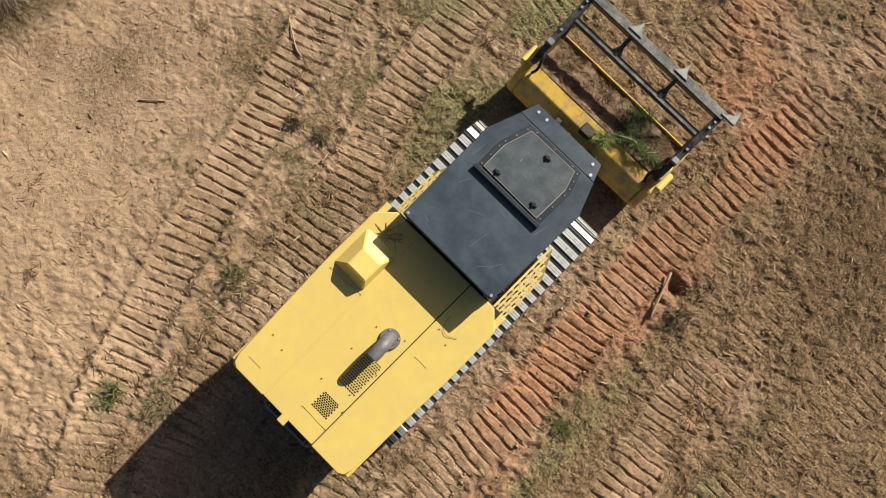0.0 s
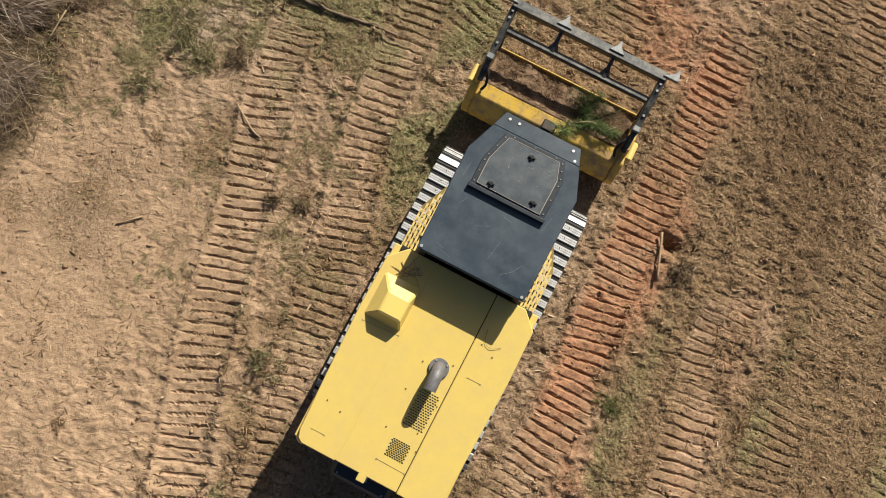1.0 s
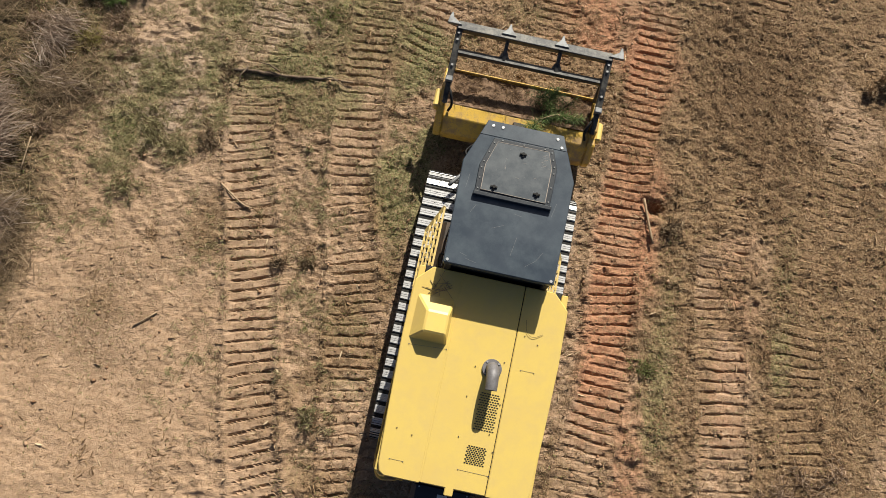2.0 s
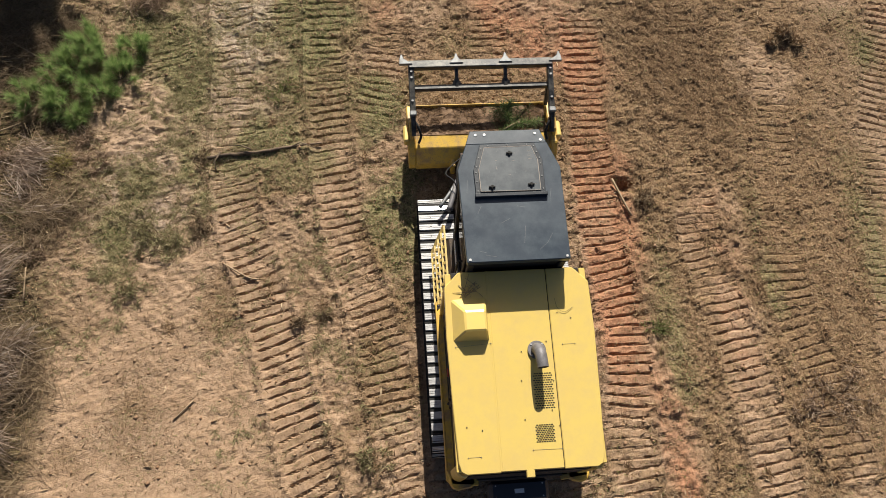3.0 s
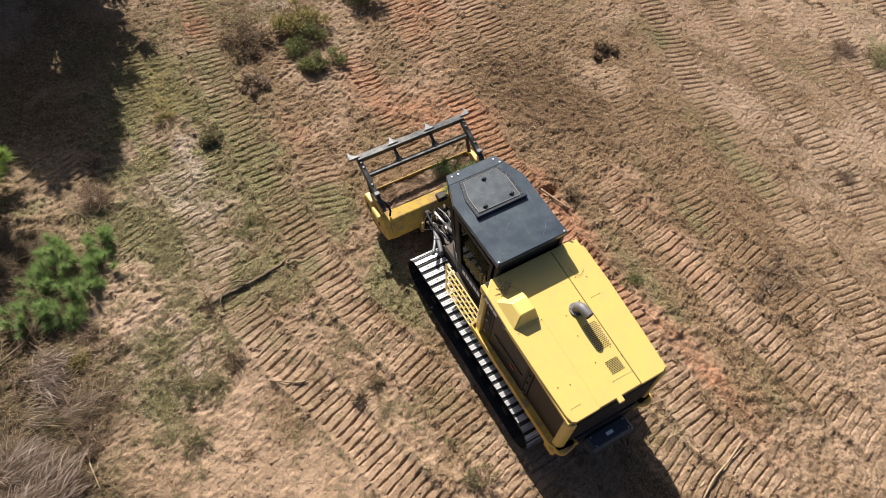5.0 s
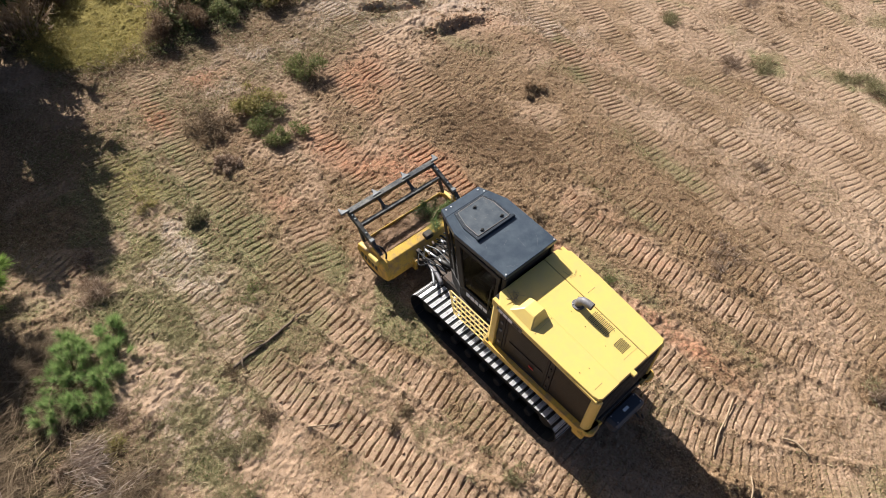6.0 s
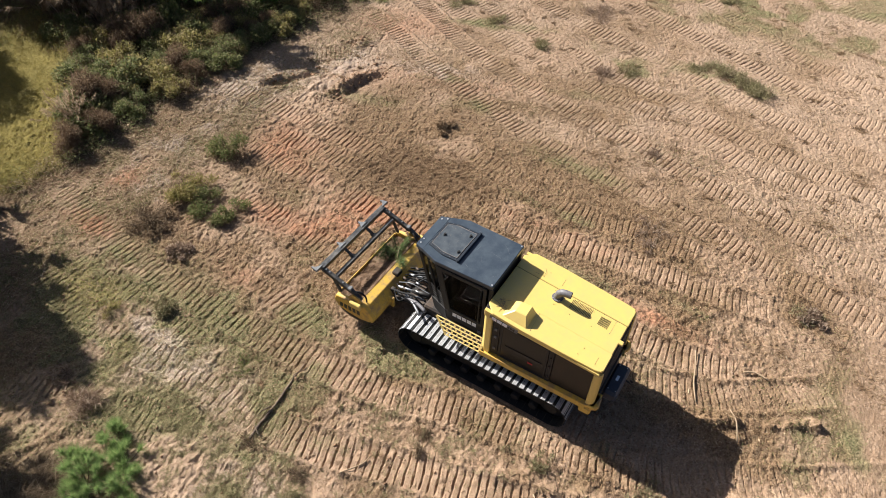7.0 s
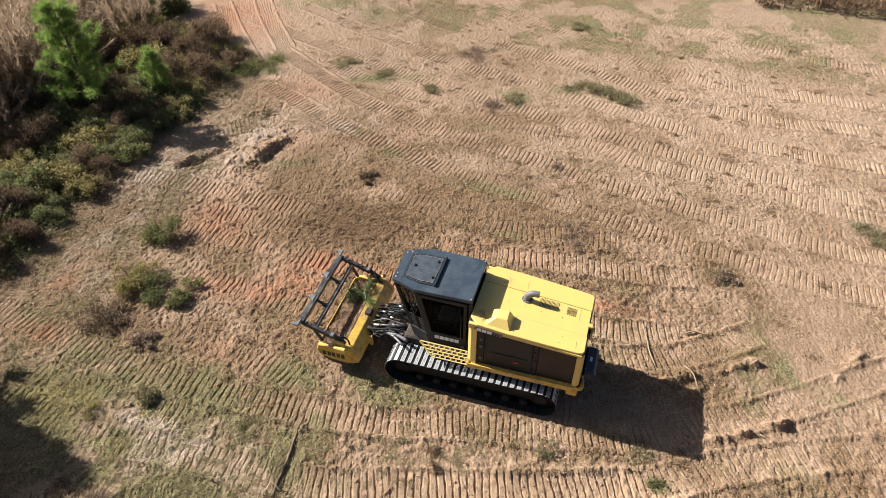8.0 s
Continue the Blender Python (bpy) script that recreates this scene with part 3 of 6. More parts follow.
def broken(fac, cell, lo, hi):
    """A mask with its edge broken up by fine noise."""
    n = nt.nodes.new("ShaderNodeMath")
    n.operation = "ADD"
    nt.links.new(fac, n.inputs[0])
    nt.links.new(ramp(nt, noise_at(nt, spot_at, cell, 5, 0.7), 0.0, 1.0), n.inputs[1])
    return ramp(nt, n.outputs[0], lo, hi)


speck = ramp(nt, noise_at(nt, spot_at, 24, 5, 0.66), 0.36, 0.62)
blotch = ramp(nt, noise_at(nt, spot_at, 4.5, 7, 0.72), 0.36, 0.64)
soil = mixed(nt, ramp(nt, noise_at(nt, spot_at, 1.1, 6, 0.65), 0.35, 0.65), (0.365, 0.25, 0.168), (0.275, 0.182, 0.118))
soil = mixed(nt, ramp(nt, noise_at(nt, spot_at, 17, 5, 0.66), 0.48, 0.68), soil, (0.46, 0.335, 0.235))
soil = mixed(nt, ramp(nt, noise_at(nt, spot_at, 19, 5, 0.68), 0.555, 0.67), soil, (0.13, 0.076, 0.043))
soil = mixed(nt, ramp(nt, field("bare"), 0.0, 1.0), soil, mixed(nt, ramp(nt, noise_at(nt, spot_at, 15, 6, 0.68), 0.36, 0.66), (0.445, 0.308, 0.205), (0.31, 0.205, 0.13)))
soil = mixed(nt, ramp(nt, noise_at(nt, spot_at, 2.2, 6, 0.7), 0.46, 0.72), soil, (0.27, 0.18, 0.115))
soil = mixed(nt, ramp(nt, field("beige"), 0.0, 1.35), soil, mixed(nt, ramp(nt, noise_at(nt, spot_at, 14, 6, 0.68), 0.38, 0.62), (0.43, 0.315, 0.225), (0.275, 0.195, 0.133)))
soil = mixed(nt, broken(field("pale"), 18.0, 0.62, 1.18), soil, mixed(nt, speck, (0.28, 0.215, 0.17), (0.53, 0.44, 0.365)))
soil = mixed(nt, broken(field("red"), 5.0, 0.55, 1.3), soil, mixed(nt, speck, (0.222, 0.107, 0.063), (0.412, 0.218, 0.130)))
brown = mixed(nt, speck, (0.080, 0.046, 0.026), (0.275, 0.178, 0.107))
soil = mixed(nt, broken(field("litter"), 20.0, 0.70, 1.22), soil, mixed(nt, blotch, brown, mixed(nt, speck, (0.100, 0.064, 0.034), (0.32, 0.213, 0.122))))
soil = mixed(nt, broken(field("green"), 22.0, 0.80, 1.3), soil, mixed(nt, speck, (0.065, 0.070, 0.029), (0.29, 0.25, 0.13)))
# soil under the brush: very dark colour stands in for shade between plants
soil = mixed(nt, broken(field("wild"), 12.0, 0.6, 1.2), soil, mixed(nt, speck, (0.045, 0.038, 0.02), (0.14, 0.10, 0.055)))
soil = mixed(nt, broken(field("golden"), 14.0, 0.55, 1.1), soil, mixed(nt, speck, (0.11, 0.09, 0.025), (0.29, 0.23, 0.065)))
bsdf = nt.nodes["Principled BSDF"]
nt.links.new(soil, bsdf.inputs["Base Color"])
bsdf.inputs["Roughness"].default_value = 0.95
bsdf.inputs["Specular IOR Level"].default_value = 0.15
coarse = node(nt, "ShaderNodeBump", Strength=0.8, Distance=0.07)
nt.links.new(noise_at(nt, spot_at, 15, 5, 0.62), coarse.inputs["Height"])
keep = nt.nodes.new("ShaderNodeMapRange")
keep.inputs["To Min"].default_value, keep.inputs["To Max"].default_value = 0.65, 0.25
nt.links.new(field("pressed"), keep.inputs["Value"])
nt.links.new(keep.outputs["Result"], coarse.inputs["Strength"])
grit = node(nt, "ShaderNodeBump", Strength=0.5, Distance=0.014)
nt.links.new(noise_at(nt, spot_at, 60, 3, 0.6), grit.inputs["Height"])
nt.links.new(coarse.outputs["Normal"], grit.inputs["Normal"])
nt.links.new(grit.outputs["Normal"], bsdf.inputs["Normal"])

ground = from_arrays("ground", np.stack([X, Y, height], -1).reshape(-1, 3), quads, SOIL)
tagged(ground, "brown cleared field soil pressed with track prints", "ground", kind="structure")
# wild also takes in the left brambles, to paint shade on the soil beneath
for name, values in (("bare", bare), ("red", red), ("litter", litter), ("green", green), ("wild", np.clip(wild + 0.8 * left, 0, 1)), ("golden", golden), ("beige", beige), ("pale", pale), ("pressed", np.clip(print_ + 0.8 * bare, 0, 1))):
    layer = ground.data.attributes.new(name, "FLOAT", "POINT")
    layer.data.foreach_set("value", np.ascontiguousarray(values, dtype=np.float32).ravel())
ground.data.polygons.foreach_set("use_smooth", (dense[:-1, :-1] < 0.5).ravel())


def cell_of(x, y):
    return np.clip(np.searchsorted(GY, y), 0, rows - 1), np.clip(np.searchsorted(GX, x), 0, cols - 1)


def ground_z(x, y):
    return height[cell_of(np.asarray(x), np.asarray(y))]


# ---- the mulching tractor ----
tractor = tagged(new("mulching_tractor"), "yellow and black tracked forestry mulcher parked on brown soil", "mulcher")


def bolt_at(x, y, z, parent, size=0.016, material=None):
    return part("bolt", disc((x, y, z), size, 0.012, "z", 6), material or BOLT, parent)


def hood_z(y):
    return 2.555 + 0.108 * y


# tracks
IDLER, SPROCKET, RADIUS = (1.66, 0.43), (-1.86, 0.43), 0.385
shoe = bmesh.new()
add_into(shoe, block((-0.30, -0.050, 0.0), (0.30, 0.062, 0.016), 0.004))
for y0 in (0.004, 0.034):
    add_into(shoe, prism([(y0 - 0.009, 0.014), (y0 + 0.009, 0.014), (y0 + 0.006, 0.020), (y0 - 0.006, 0.020)], -0.295, 0.295, "x"))
add_into(shoe, prism([(-0.050, 0.0), (-0.018, 0.0), (-0.026, 0.032), (-0.042, 0.032)], -0.295, 0.295, "x"))
n_plain = len(shoe.faces)
# black under-plate: paints the shade in the gaps between shoes
add_into(shoe, block((-0.30, -0.084, -0.006), (0.30, 0.084, 0.010)))
for x0 in (-0.10, 0.10):
    add_into(shoe, block((x0 - 0.010, 0.010, 0.014), (x0 + 0.010, 0.028, 0.024), 0.003))
shoe.normal_update()
# only upward faces stay bare steel; ends and sides carry painted shade
for n, f in enumerate(shoe.faces):
    f.material_index = 1 if n >= n_plain or f.normal.z < 0.6 or abs(f.normal.x) > 0.3 else 0
shoe_mesh = bpy.data.meshes.new("track_shoe")
shoe.to_mesh(shoe_mesh)
shoe.free()
shoe_mesh.materials.append(BARE_STEEL), shoe_mesh.materials.append(TRACK_BLACK)
straight = IDLER[0] - SPROCKET[0]
total = 2 * straight + 2 * math.pi * RADIUS
SHOES = round(total / 0.172)


def round_track(s):
    """Place and slope on the chain, s metres along it."""
    s %= total
    if s < straight:
        return SPROCKET[0] + s, IDLER[1] + RADIUS, 0.0
    s -= straight
    if s < math.pi * RADIUS:
        a = s / RADIUS
        return IDLER[0] + RADIUS * math.sin(a), IDLER[1] + RADIUS * math.cos(a), -a
    s -= math.pi * RADIUS
    if s < straight:
        return IDLER[0] - s, IDLER[1] - RADIUS, -math.pi
    a = math.pi + (s - straight) / RADIUS
    return SPROCKET[0] + RADIUS * math.sin(a), IDLER[1] + RADIUS * math.cos(a), -a


for side in (-1, 1):
    frame_bm = block((-0.10, -1.8, 0.26), (0.10, 1.6, 0.62), 0.03)
    frame_bm.transform(Matrix.Translation((side * 0.92, 0, 0)))
    track = part("track", frame_bm, TRACK_BLACK, tractor, "steel crawler track with polished shoes")
    for y0 in (-1.5, -0.2, 1.0):
        part("bracket", block((side * 0.92 - 0.17, y0, 0.50), (side * 0.92 + 0.17, y0 + 0.35, 0.66), 0.02), TRACK_BLACK, track)
    for name, (cy, cz), r in (("idler", IDLER, 0.355), ("sprocket", SPROCKET, 0.355)):
        wheel = joined(disc((side * 0.92, cy, cz), r, 0.10, "x", 28, 0.01), disc((side * 0.92, cy, cz), r * 0.45, 0.34, "x", 20, 0.02))
        if name == "sprocket":
            for k in range(12):
                a = 2 * math.pi * k / 12
                add_into(wheel, block((side * 0.92 - 0.04, cy + r * math.cos(a) - 0.03, cz + r * math.sin(a) - 0.03), (side * 0.92 + 0.04, cy + r * math.cos(a) + 0.03, cz + r * math.sin(a) + 0.03), 0.006))
        part(name, wheel, TRACK_BLACK, track)
    for k in range(7):
        part("roller", disc((side * 0.92, -1.45 + 0.44 * k, 0.19), 0.10, 0.40, "x", 16, 0.015), TRACK_BLACK, track)
    for y0 in (-0.9, 0.5):
        part("roller", disc((side * 0.92, y0, 0.72), 0.065, 0.34, "x", 14, 0.01), TRACK_BLACK, track)
    for dx in (-0.075, 0.075):
        chain = bmesh.new()
        for k in range(2 * SHOES):
            y, z, a = round_track(k * total / (2 * SHOES))
            link = block((-0.018, -0.062, -0.045), (0.018, 0.062, 0.0))
            link.transform(Matrix.Translation((side * 0.92 + dx, y, z)) @ Matrix.Rotation(a, 4, "X"))
            add_into(chain, link)
        part("chain_rail", chain, TRACK_BLACK, track)
    for k in range(SHOES):
        y, z, a = round_track(0.04 * (side + 1) + k * total / SHOES)
        ob = new("track_shoe", shoe_mesh)
        ob.parent = track
        ob.matrix_basis = Matrix.Translation((side * 0.92, y, z)) @ Matrix.Rotation(a, 4, "X")

# chassis, sill and steps
part("chassis", joined(block((-0.60, -2.35, 0.38), (0.60, 1.75, 1.06), 0.04), block((-0.82, -2.55, 0.98), (0.82, 0.2, 1.10), 0.02)), DARK_STEEL, tractor, "dirty dark steel belly")
for side in (-1, 1):
    sill = joined(prism([(0.90, 0.02), (1.05, -0.16), (1.05, -2.50), (0.98, -2.70), (0.60, -2.74), (0.60, -2.62), (0.90, -2.55)], 1.05, 1.13, "z", 0.012),
                  prism([(1.03, 0.0), (1.055, 0.0), (1.055, -2.52), (1.03, -2.52)], 1.00, 1.15, "z", 0.006))
    part("sill", sill if side > 0 else mirror(sill), YELLOW_WORN, tractor, "yellow painted sill")
    tab = block((0.80, -2.66, 0.84), (1.05, -2.40, 1.05), 0.03)
    part("rear_step", tab if side > 0 else mirror(tab), YELLOW_WORN, tractor)
    # slotted guard that slopes from the cab's foot to the track
    low, top = Vector((1.05, 0, 1.08)), Vector((0.84, 0, 1.31))
    plate = bmesh.new()
    rows_n, cols_n = 4, 9
    for r in range(rows_n + 1):
        p = low.lerp(top, r / rows_n)
        add_into(plate, beam((p.x, -0.02, p.z), (p.x, 0.86 + 0.36 * r / rows_n, p.z), 0.030, 0.012, 0))
    for r in range(rows_n):
        p, q = low.lerp(top, (r + 0.05) / rows_n), low.lerp(top, (r + 0.95) / rows_n)
        for c in range(cols_n + 1):
            y = 0.0 + (c + 0.5 * (r % 2)) * 0.135
            if y < 0.86 + 0.36 * r / rows_n:
                add_into(plate, beam((p.x, y, p.z), (q.x, y, q.z), 0.042, 0.012, 0))
    add_into(plate, beam((low.x, 0.86, low.z), (top.x, 1.24, top.z), 0.05, 0.014, 0))
    add_into(plate, beam((low.x, 0.0, low.z), (top.x, 0.0, top.z), 0.06, 0.014, 0))
    part("slotted_guard", plate if side > 0 else mirror(plate), GUARD_YELLOW, tractor, "slotted yellow guard plate")
    # added dark filler, so that the guard's slots look out on shade
    shade = prism([(0.62, 1.0), (0.90, 1.0), (0.76, 1.18), (0.62, 1.18)], -0.02, 1.05, "y")
    part("guard_shade_fill", shade if side > 0 else mirror(shade), DARK_STEEL, tractor)

# hood: three lids that fall away to the rear
OUT = [(0.80, 0.0), (1.0, -0.20), (1.012, -0.9), (0.985, -1.8), (0.955, -2.5), (0.925, -2.60), (0.86, -2.64)]


def lid(points, thick=0.05, bevel=0.010):
    bm = prism(points, -thick, 0.0, "z", bevel)
    for v in bm.verts:
        v.co.z += hood_z(v.co.y)
    return bm


lids = {}
for name, pts in (("hood_lid_right", [(0.418, 0.0), *OUT, (0.418, -2.64)]), ("hood_lid_middle", [(-0.404, 0.0), (0.408, 0.0), (0.408, -2.63), (0.02, -2.63), (0.02, -2.72), (-0.09, -2.72), (-0.09, -2.63), (-0.404, -2.63)]),
                  ("hood_lid_left", [(-x, y) for x, y in [(0.412, -2.64), *OUT[::-1], (0.412, 0.0)]])):
    lids[name] = part("hood_lid", lid(pts), YELLOW, tractor, "glossy yellow sheet steel hood lid")
for x, wide in ((0.413, 0.011), (-0.408, 0.011)):
    gap = block((x - wide, -2.62, -0.06), (x + wide, 0.0, -0.012 if x > 0 else -0.001))
    for v in gap.verts:
        v.co.z += hood_z(v.co.y)
    part("hood_seam", gap, SLOT if x > 0 else YELLOW, tractor)
# scoop on the left lid
base = [(-0.93, -0.36), (-0.435, -0.36), (-0.435, -0.95), (-0.93, -0.95)]
crown = [(-0.76, -0.58), (-0.48, -0.58), (-0.48, -0.85), (-0.76, -0.85)]
sc = bmesh.new()
vb, vt = [sc.verts.new((x, y, hood_z(y) - 0.01)) for x, y in base], [sc.verts.new((x, y, hood_z(-0.6) + 0.16)) for x, y in crown]
sc.faces.new(vt)
for n in range(4):
    sc.faces.new((vb[n], vb[(n + 1) % 4], vt[(n + 1) % 4], vt[n]))
sc.faces.new(vb[::-1])
bmesh.ops.recalc_face_normals(sc, faces=sc.faces)
part("air_scoop", soften(sc, 0.018), YELLOW, lids["hood_lid_left"], "raised yellow air scoop")
# vents of small slots, in the middle lid: black bars laid on it paint the slots' shade
for x0, x1, y0, y1, gaps in ((0.105, 0.375, -1.88, -1.40, 12), (0.075, 0.335, -2.30, -2.05, 8)):
    vent = bmesh.new()
    step = (y1 - y0) / (gaps * 1.35)
    count = int((y1 - y0) / step)
    for r in range(count):
        y = y0 + (r + 0.5) * step
        for c in range(8):
            x = x0 + (c + 0.5 * (r % 2)) * (x1 - x0) / 8
            if x + 0.024 < x1:
                b = block((x, y - 0.0065, 0.001), (x + 0.024, y + 0.0065, 0.004))
                for v in b.verts:
                    v.co.z += hood_z(v.co.y)
                add_into(vent, b)
    part("vent", vent, SLOT, lids["hood_lid_middle"], "slotted dark vent")
# thin dark pull rods and bolts on the lids
for (xa, ya), (xb, yb), where in (((-0.83, -2.43), (-0.66, -2.43), "hood_lid_left"), ((0.55, -1.05), (0.72, -1.05), "hood_lid_right"), ((0.02, -2.385), (0.40, -2.39), "hood_lid_middle"), ((-0.90, -1.02), (-0.42, -0.99), "hood_lid_left")):
    rod = joined(tube([(xa, ya, hood_z(ya) + 0.003), (xb, yb, hood_z(yb) + 0.003)], 0.0014, 6), disc((xa, ya, hood_z(ya) + 0.004), 0.006, 0.008, "z", 8), disc((xb, yb, hood_z(yb) + 0.004), 0.006, 0.008, "z", 8))
    part("rod", rod, EXHAUST, lids[where])
loop = curve([(0.50, -0.42, hood_z(-0.42) + 0.01), (0.53, -0.56, hood_z(-0.56) + 0.015), (0.62, -0.62, hood_z(-0.62) + 0.015), (0.74, -0.56, hood_z(-0.56) + 0.01)], 5)
part("cable", tube(loop, 0.0022, 6), DARK_STEEL, lids["hood_lid_right"])
for x, y in ((0.52, -0.62), (0.70, -0.70), (0.33, -1.0), (-0.02, -1.12), (0.38, -1.52), (0.40, -2.1), (-0.05, -2.0), (-0.05, -1.5), (0.32, -1.9), (-0.82, -2.05), (-0.62, -2.1)):
    bolt_at(x, y, hood_z(y) + 0.003, lids["hood_lid_middle"], 0.008, DARK_STEEL)

# a tuft of dry twigs caught on the hood before the scoop
twig_way = random.Random(9)
tuft = bmesh.new()
for k in range(16):
    x, y = -0.66 + twig_way.uniform(-0.10, 0.14), -0.20 + twig_way.uniform(-0.10, 0.08)
    a, r = twig_way.uniform(0, 6.28), twig_way.uniform(0.05, 0.14)
    line = [(x + q * r * math.cos(a), y + q * r * math.sin(a), hood_z(y + q * r * math.sin(a)) + 0.005 + 0.012 * (1 - q * q)) for q in (-1, 0, 1)]
    add_into(tuft, tube(line, 0.0028, 4))
tagged(part("twig_tuft", tuft, STICK), "dry brown twigs caught on the yellow hood", "twigs", kind="stuff")

# exhaust
pipe = tube([(0.19, -1.11, 2.40), (0.19, -1.11, 2.51), (0.19, -1.13, 2.585), (0.193, -1.19, 2.64), (0.197, -1.27, 2.66), (0.203, -1.39, 2.66)], [0.082, 0.080, 0.080, 0.080, 0.078, 0.076], 20, caps=False)
stack = part("exhaust_pipe", joined(pipe, disc((0.19, -1.11, hood_z(-1.11) + 0.012), 0.125, 0.020, "z", 24, 0.004)), EXHAUST, tractor, "grey steel exhaust elbow on a round flange")
# black plug that stands in for the shade inside the open pipe
part("pipe_mouth", tube([(0.2025, -1.36, 2.66), (0.203, -1.388, 2.66)], 0.070, 18), SLOT, stack)
for k in range(4):
    a = math.pi * (0.25 + 0.5 * k)
    bolt_at(0.19 + 0.105 * math.cos(a), -1.11 + 0.105 * math.sin(a), hood_z(-1.11) + 0.026, stack, 0.013)

# engine bay sides
part("engine_bay", prism([(0.02, 1.10), (0.02, 2.48), (-2.58, 2.20), (-2.58, 1.10)], -0.90, 0.90, "x", 0.01), BLACK, tractor)


def band_top(y):
    return hood_z(y) - 0.05


for side in (-1, 1):
    def put(name, bm, material, label="", parent=tractor):
        return part(name, bm if side > 0 else mirror(bm), material, parent, label)
    band = prism([(0.0, band_top(0)), (-0.18, band_top(-0.18)), (-2.60, band_top(-2.6)), (-2.60, band_top(-2.6) - 0.06), (-0.95, band_top(-0.95) - 0.12), (0.0, band_top(0) - 0.17)], 0.90, 0.985, "x", 0.008)
    put("side_band", band, YELLOW, "yellow band under the hood")
    put("front_post", prism([(0.90, 0.02), (0.98, -0.06), (1.0, -0.20), (0.90, -0.20)], 1.12, 2.36, "z", 0.01), YELLOW, "yellow corner post")
    put("rear_post", prism([(0.90, -2.50), (1.0, -2.50), (0.985, -2.60), (0.93, -2.66), (0.84, -2.67), (0.84, -2.58), (0.90, -2.58)], 1.12, 2.165, "z", 0.02), YELLOW, "yellow rear corner post")
    put("latch_panel", block((0.90, -0.38, 1.14), (0.945, -0.21, 2.30), 0.008), BLACK)
    door = put("side_door", joined(block((0.90, -1.52, 1.14), (0.940, -0.395, 2.25), 0.008), block((0.94, -1.42, 1.60), (0.955, -0.55, 1.625), 0.004)), DOOR_DARK, "dark mesh engine door")
    for a, b in (((0.9, -1.52, 1.14), (0.952, -1.46, 2.22)), ((0.9, -0.455, 1.14), (0.952, -0.395, 2.28)), ((0.9, -1.46, 1.14), (0.952, -0.455, 1.20)), ((0.9, -1.46, 2.16), (0.952, -0.455, 2.22))):
        put("door_frame", block(a, b, 0.006), BLACK, "", door)
    put("reflector", block((0.945, -1.22, 1.42), (0.960, -1.10, 1.46), 0.003), RED, "red reflector", door)
    hinge = put("door_post", block((0.90, -1.64, 1.14), (0.955, -1.53, 2.22), 0.01), BLACK)
    for z in (1.3, 1.65, 1.95):
        put("hinge", disc((0.965, -1.585, z), 0.02, 0.08, "z", 10), DARK_STEEL, "", hinge)
    put("rear_screen", block((0.90, -2.49, 1.14), (0.935, -1.65, 2.17), 0.008), MESH_DARK, "brown-black mesh screen")
    for z in (1.35, 1.75, 2.0):
        put("latch", block((0.945, -0.33, z - 0.04), (0.965, -0.27, z + 0.04), 0.006), TIP_STEEL, "", tractor)
    # the model plate: unreadable marks as bars on a dark strip
    plate = put("model_plate", block((0.974, -0.80, 2.315), (0.9915, -0.14, 2.435), 0.002, Matrix.Translation((0, -0.14, 2.4)) @ Matrix.Rotation(0.107, 4, "X") @ Matrix.Translation((0, 0.14, -2.4))), TIP_STEEL, "dull grey model plate")
    slope = Matrix.Translation((0, -0.14, 2.4)) @ Matrix.Rotation(0.107, 4, "X") @ Matrix.Translation((0, 0.14, -2.4))
    for k in range(3):
        put("letter_bar", block((0.990, -0.30 - 0.125 * k, 2.33), (0.996, -0.195 - 0.125 * k, 2.42), 0.001, slope), WHITE, "", plate)
    for k in range(3):
        put("letter_bar", block((0.990, -0.61 - 0.06 * k, 2.335), (0.996, -0.565 - 0.06 * k, 2.395), 0.001, slope), DECAL, "", plate)

# rear
part("rear_screen", block((-0.84, -2.63, 1.14), (0.84, -2.585, 2.21), 0.01), MESH_DARK, tractor)
for k in range(9):
    part("slat", block((-0.80, -2.65, 1.25 + 0.1 * k), (0.80, -2.625, 1.29 + 0.1 * k), 0.004), BLACK, tractor)
part("rear_beam", block((-0.64, -2.68, 1.00), (0.70, -2.60, 1.13), 0.012), BLACK, tractor)
for side, inner in ((-1, 0.64), (1, 0.70)):
    foot = prism([(inner, -2.60), (1.02, -2.60), (1.02, -2.68), (0.98, -2.755), (0.90, -2.79), (inner + 0.06, -2.76), (inner, -2.70)], 1.02, 1.13, "z", 0.02)
    part("corner_foot", foot if side > 0 else mirror(foot), YELLOW_WORN, tractor, "dusty rounded yellow corner foot")
box = part("rear_box", block((-0.46, -3.00, 0.80), (0.42, -2.69, 1.07), 0.05), BOX_BLACK, tractor, "dark blue-grey steel box behind the engine")
part("box_lid", block((-0.41, -2.96, 1.066), (0.37, -2.73, 1.086), 0.009), BOX_BLACK, box)
part("label_plate", block((-0.09, -2.875, 1.084), (0.05, -2.815, 1.089)), WHITE, box, "small pale label")
for x in (-0.36, 0.32):
    for y in (-2.93, -2.76):
        bolt_at(x, y, 1.089, box, 0.012)
part("tow_hook", tube(curve([(0.15, -2.98, 0.92), (0.15, -3.12, 0.88), (0.22, -3.16, 0.83), (0.28, -3.08, 0.80)], 4), 0.02, 8), DARK_STEEL, box)

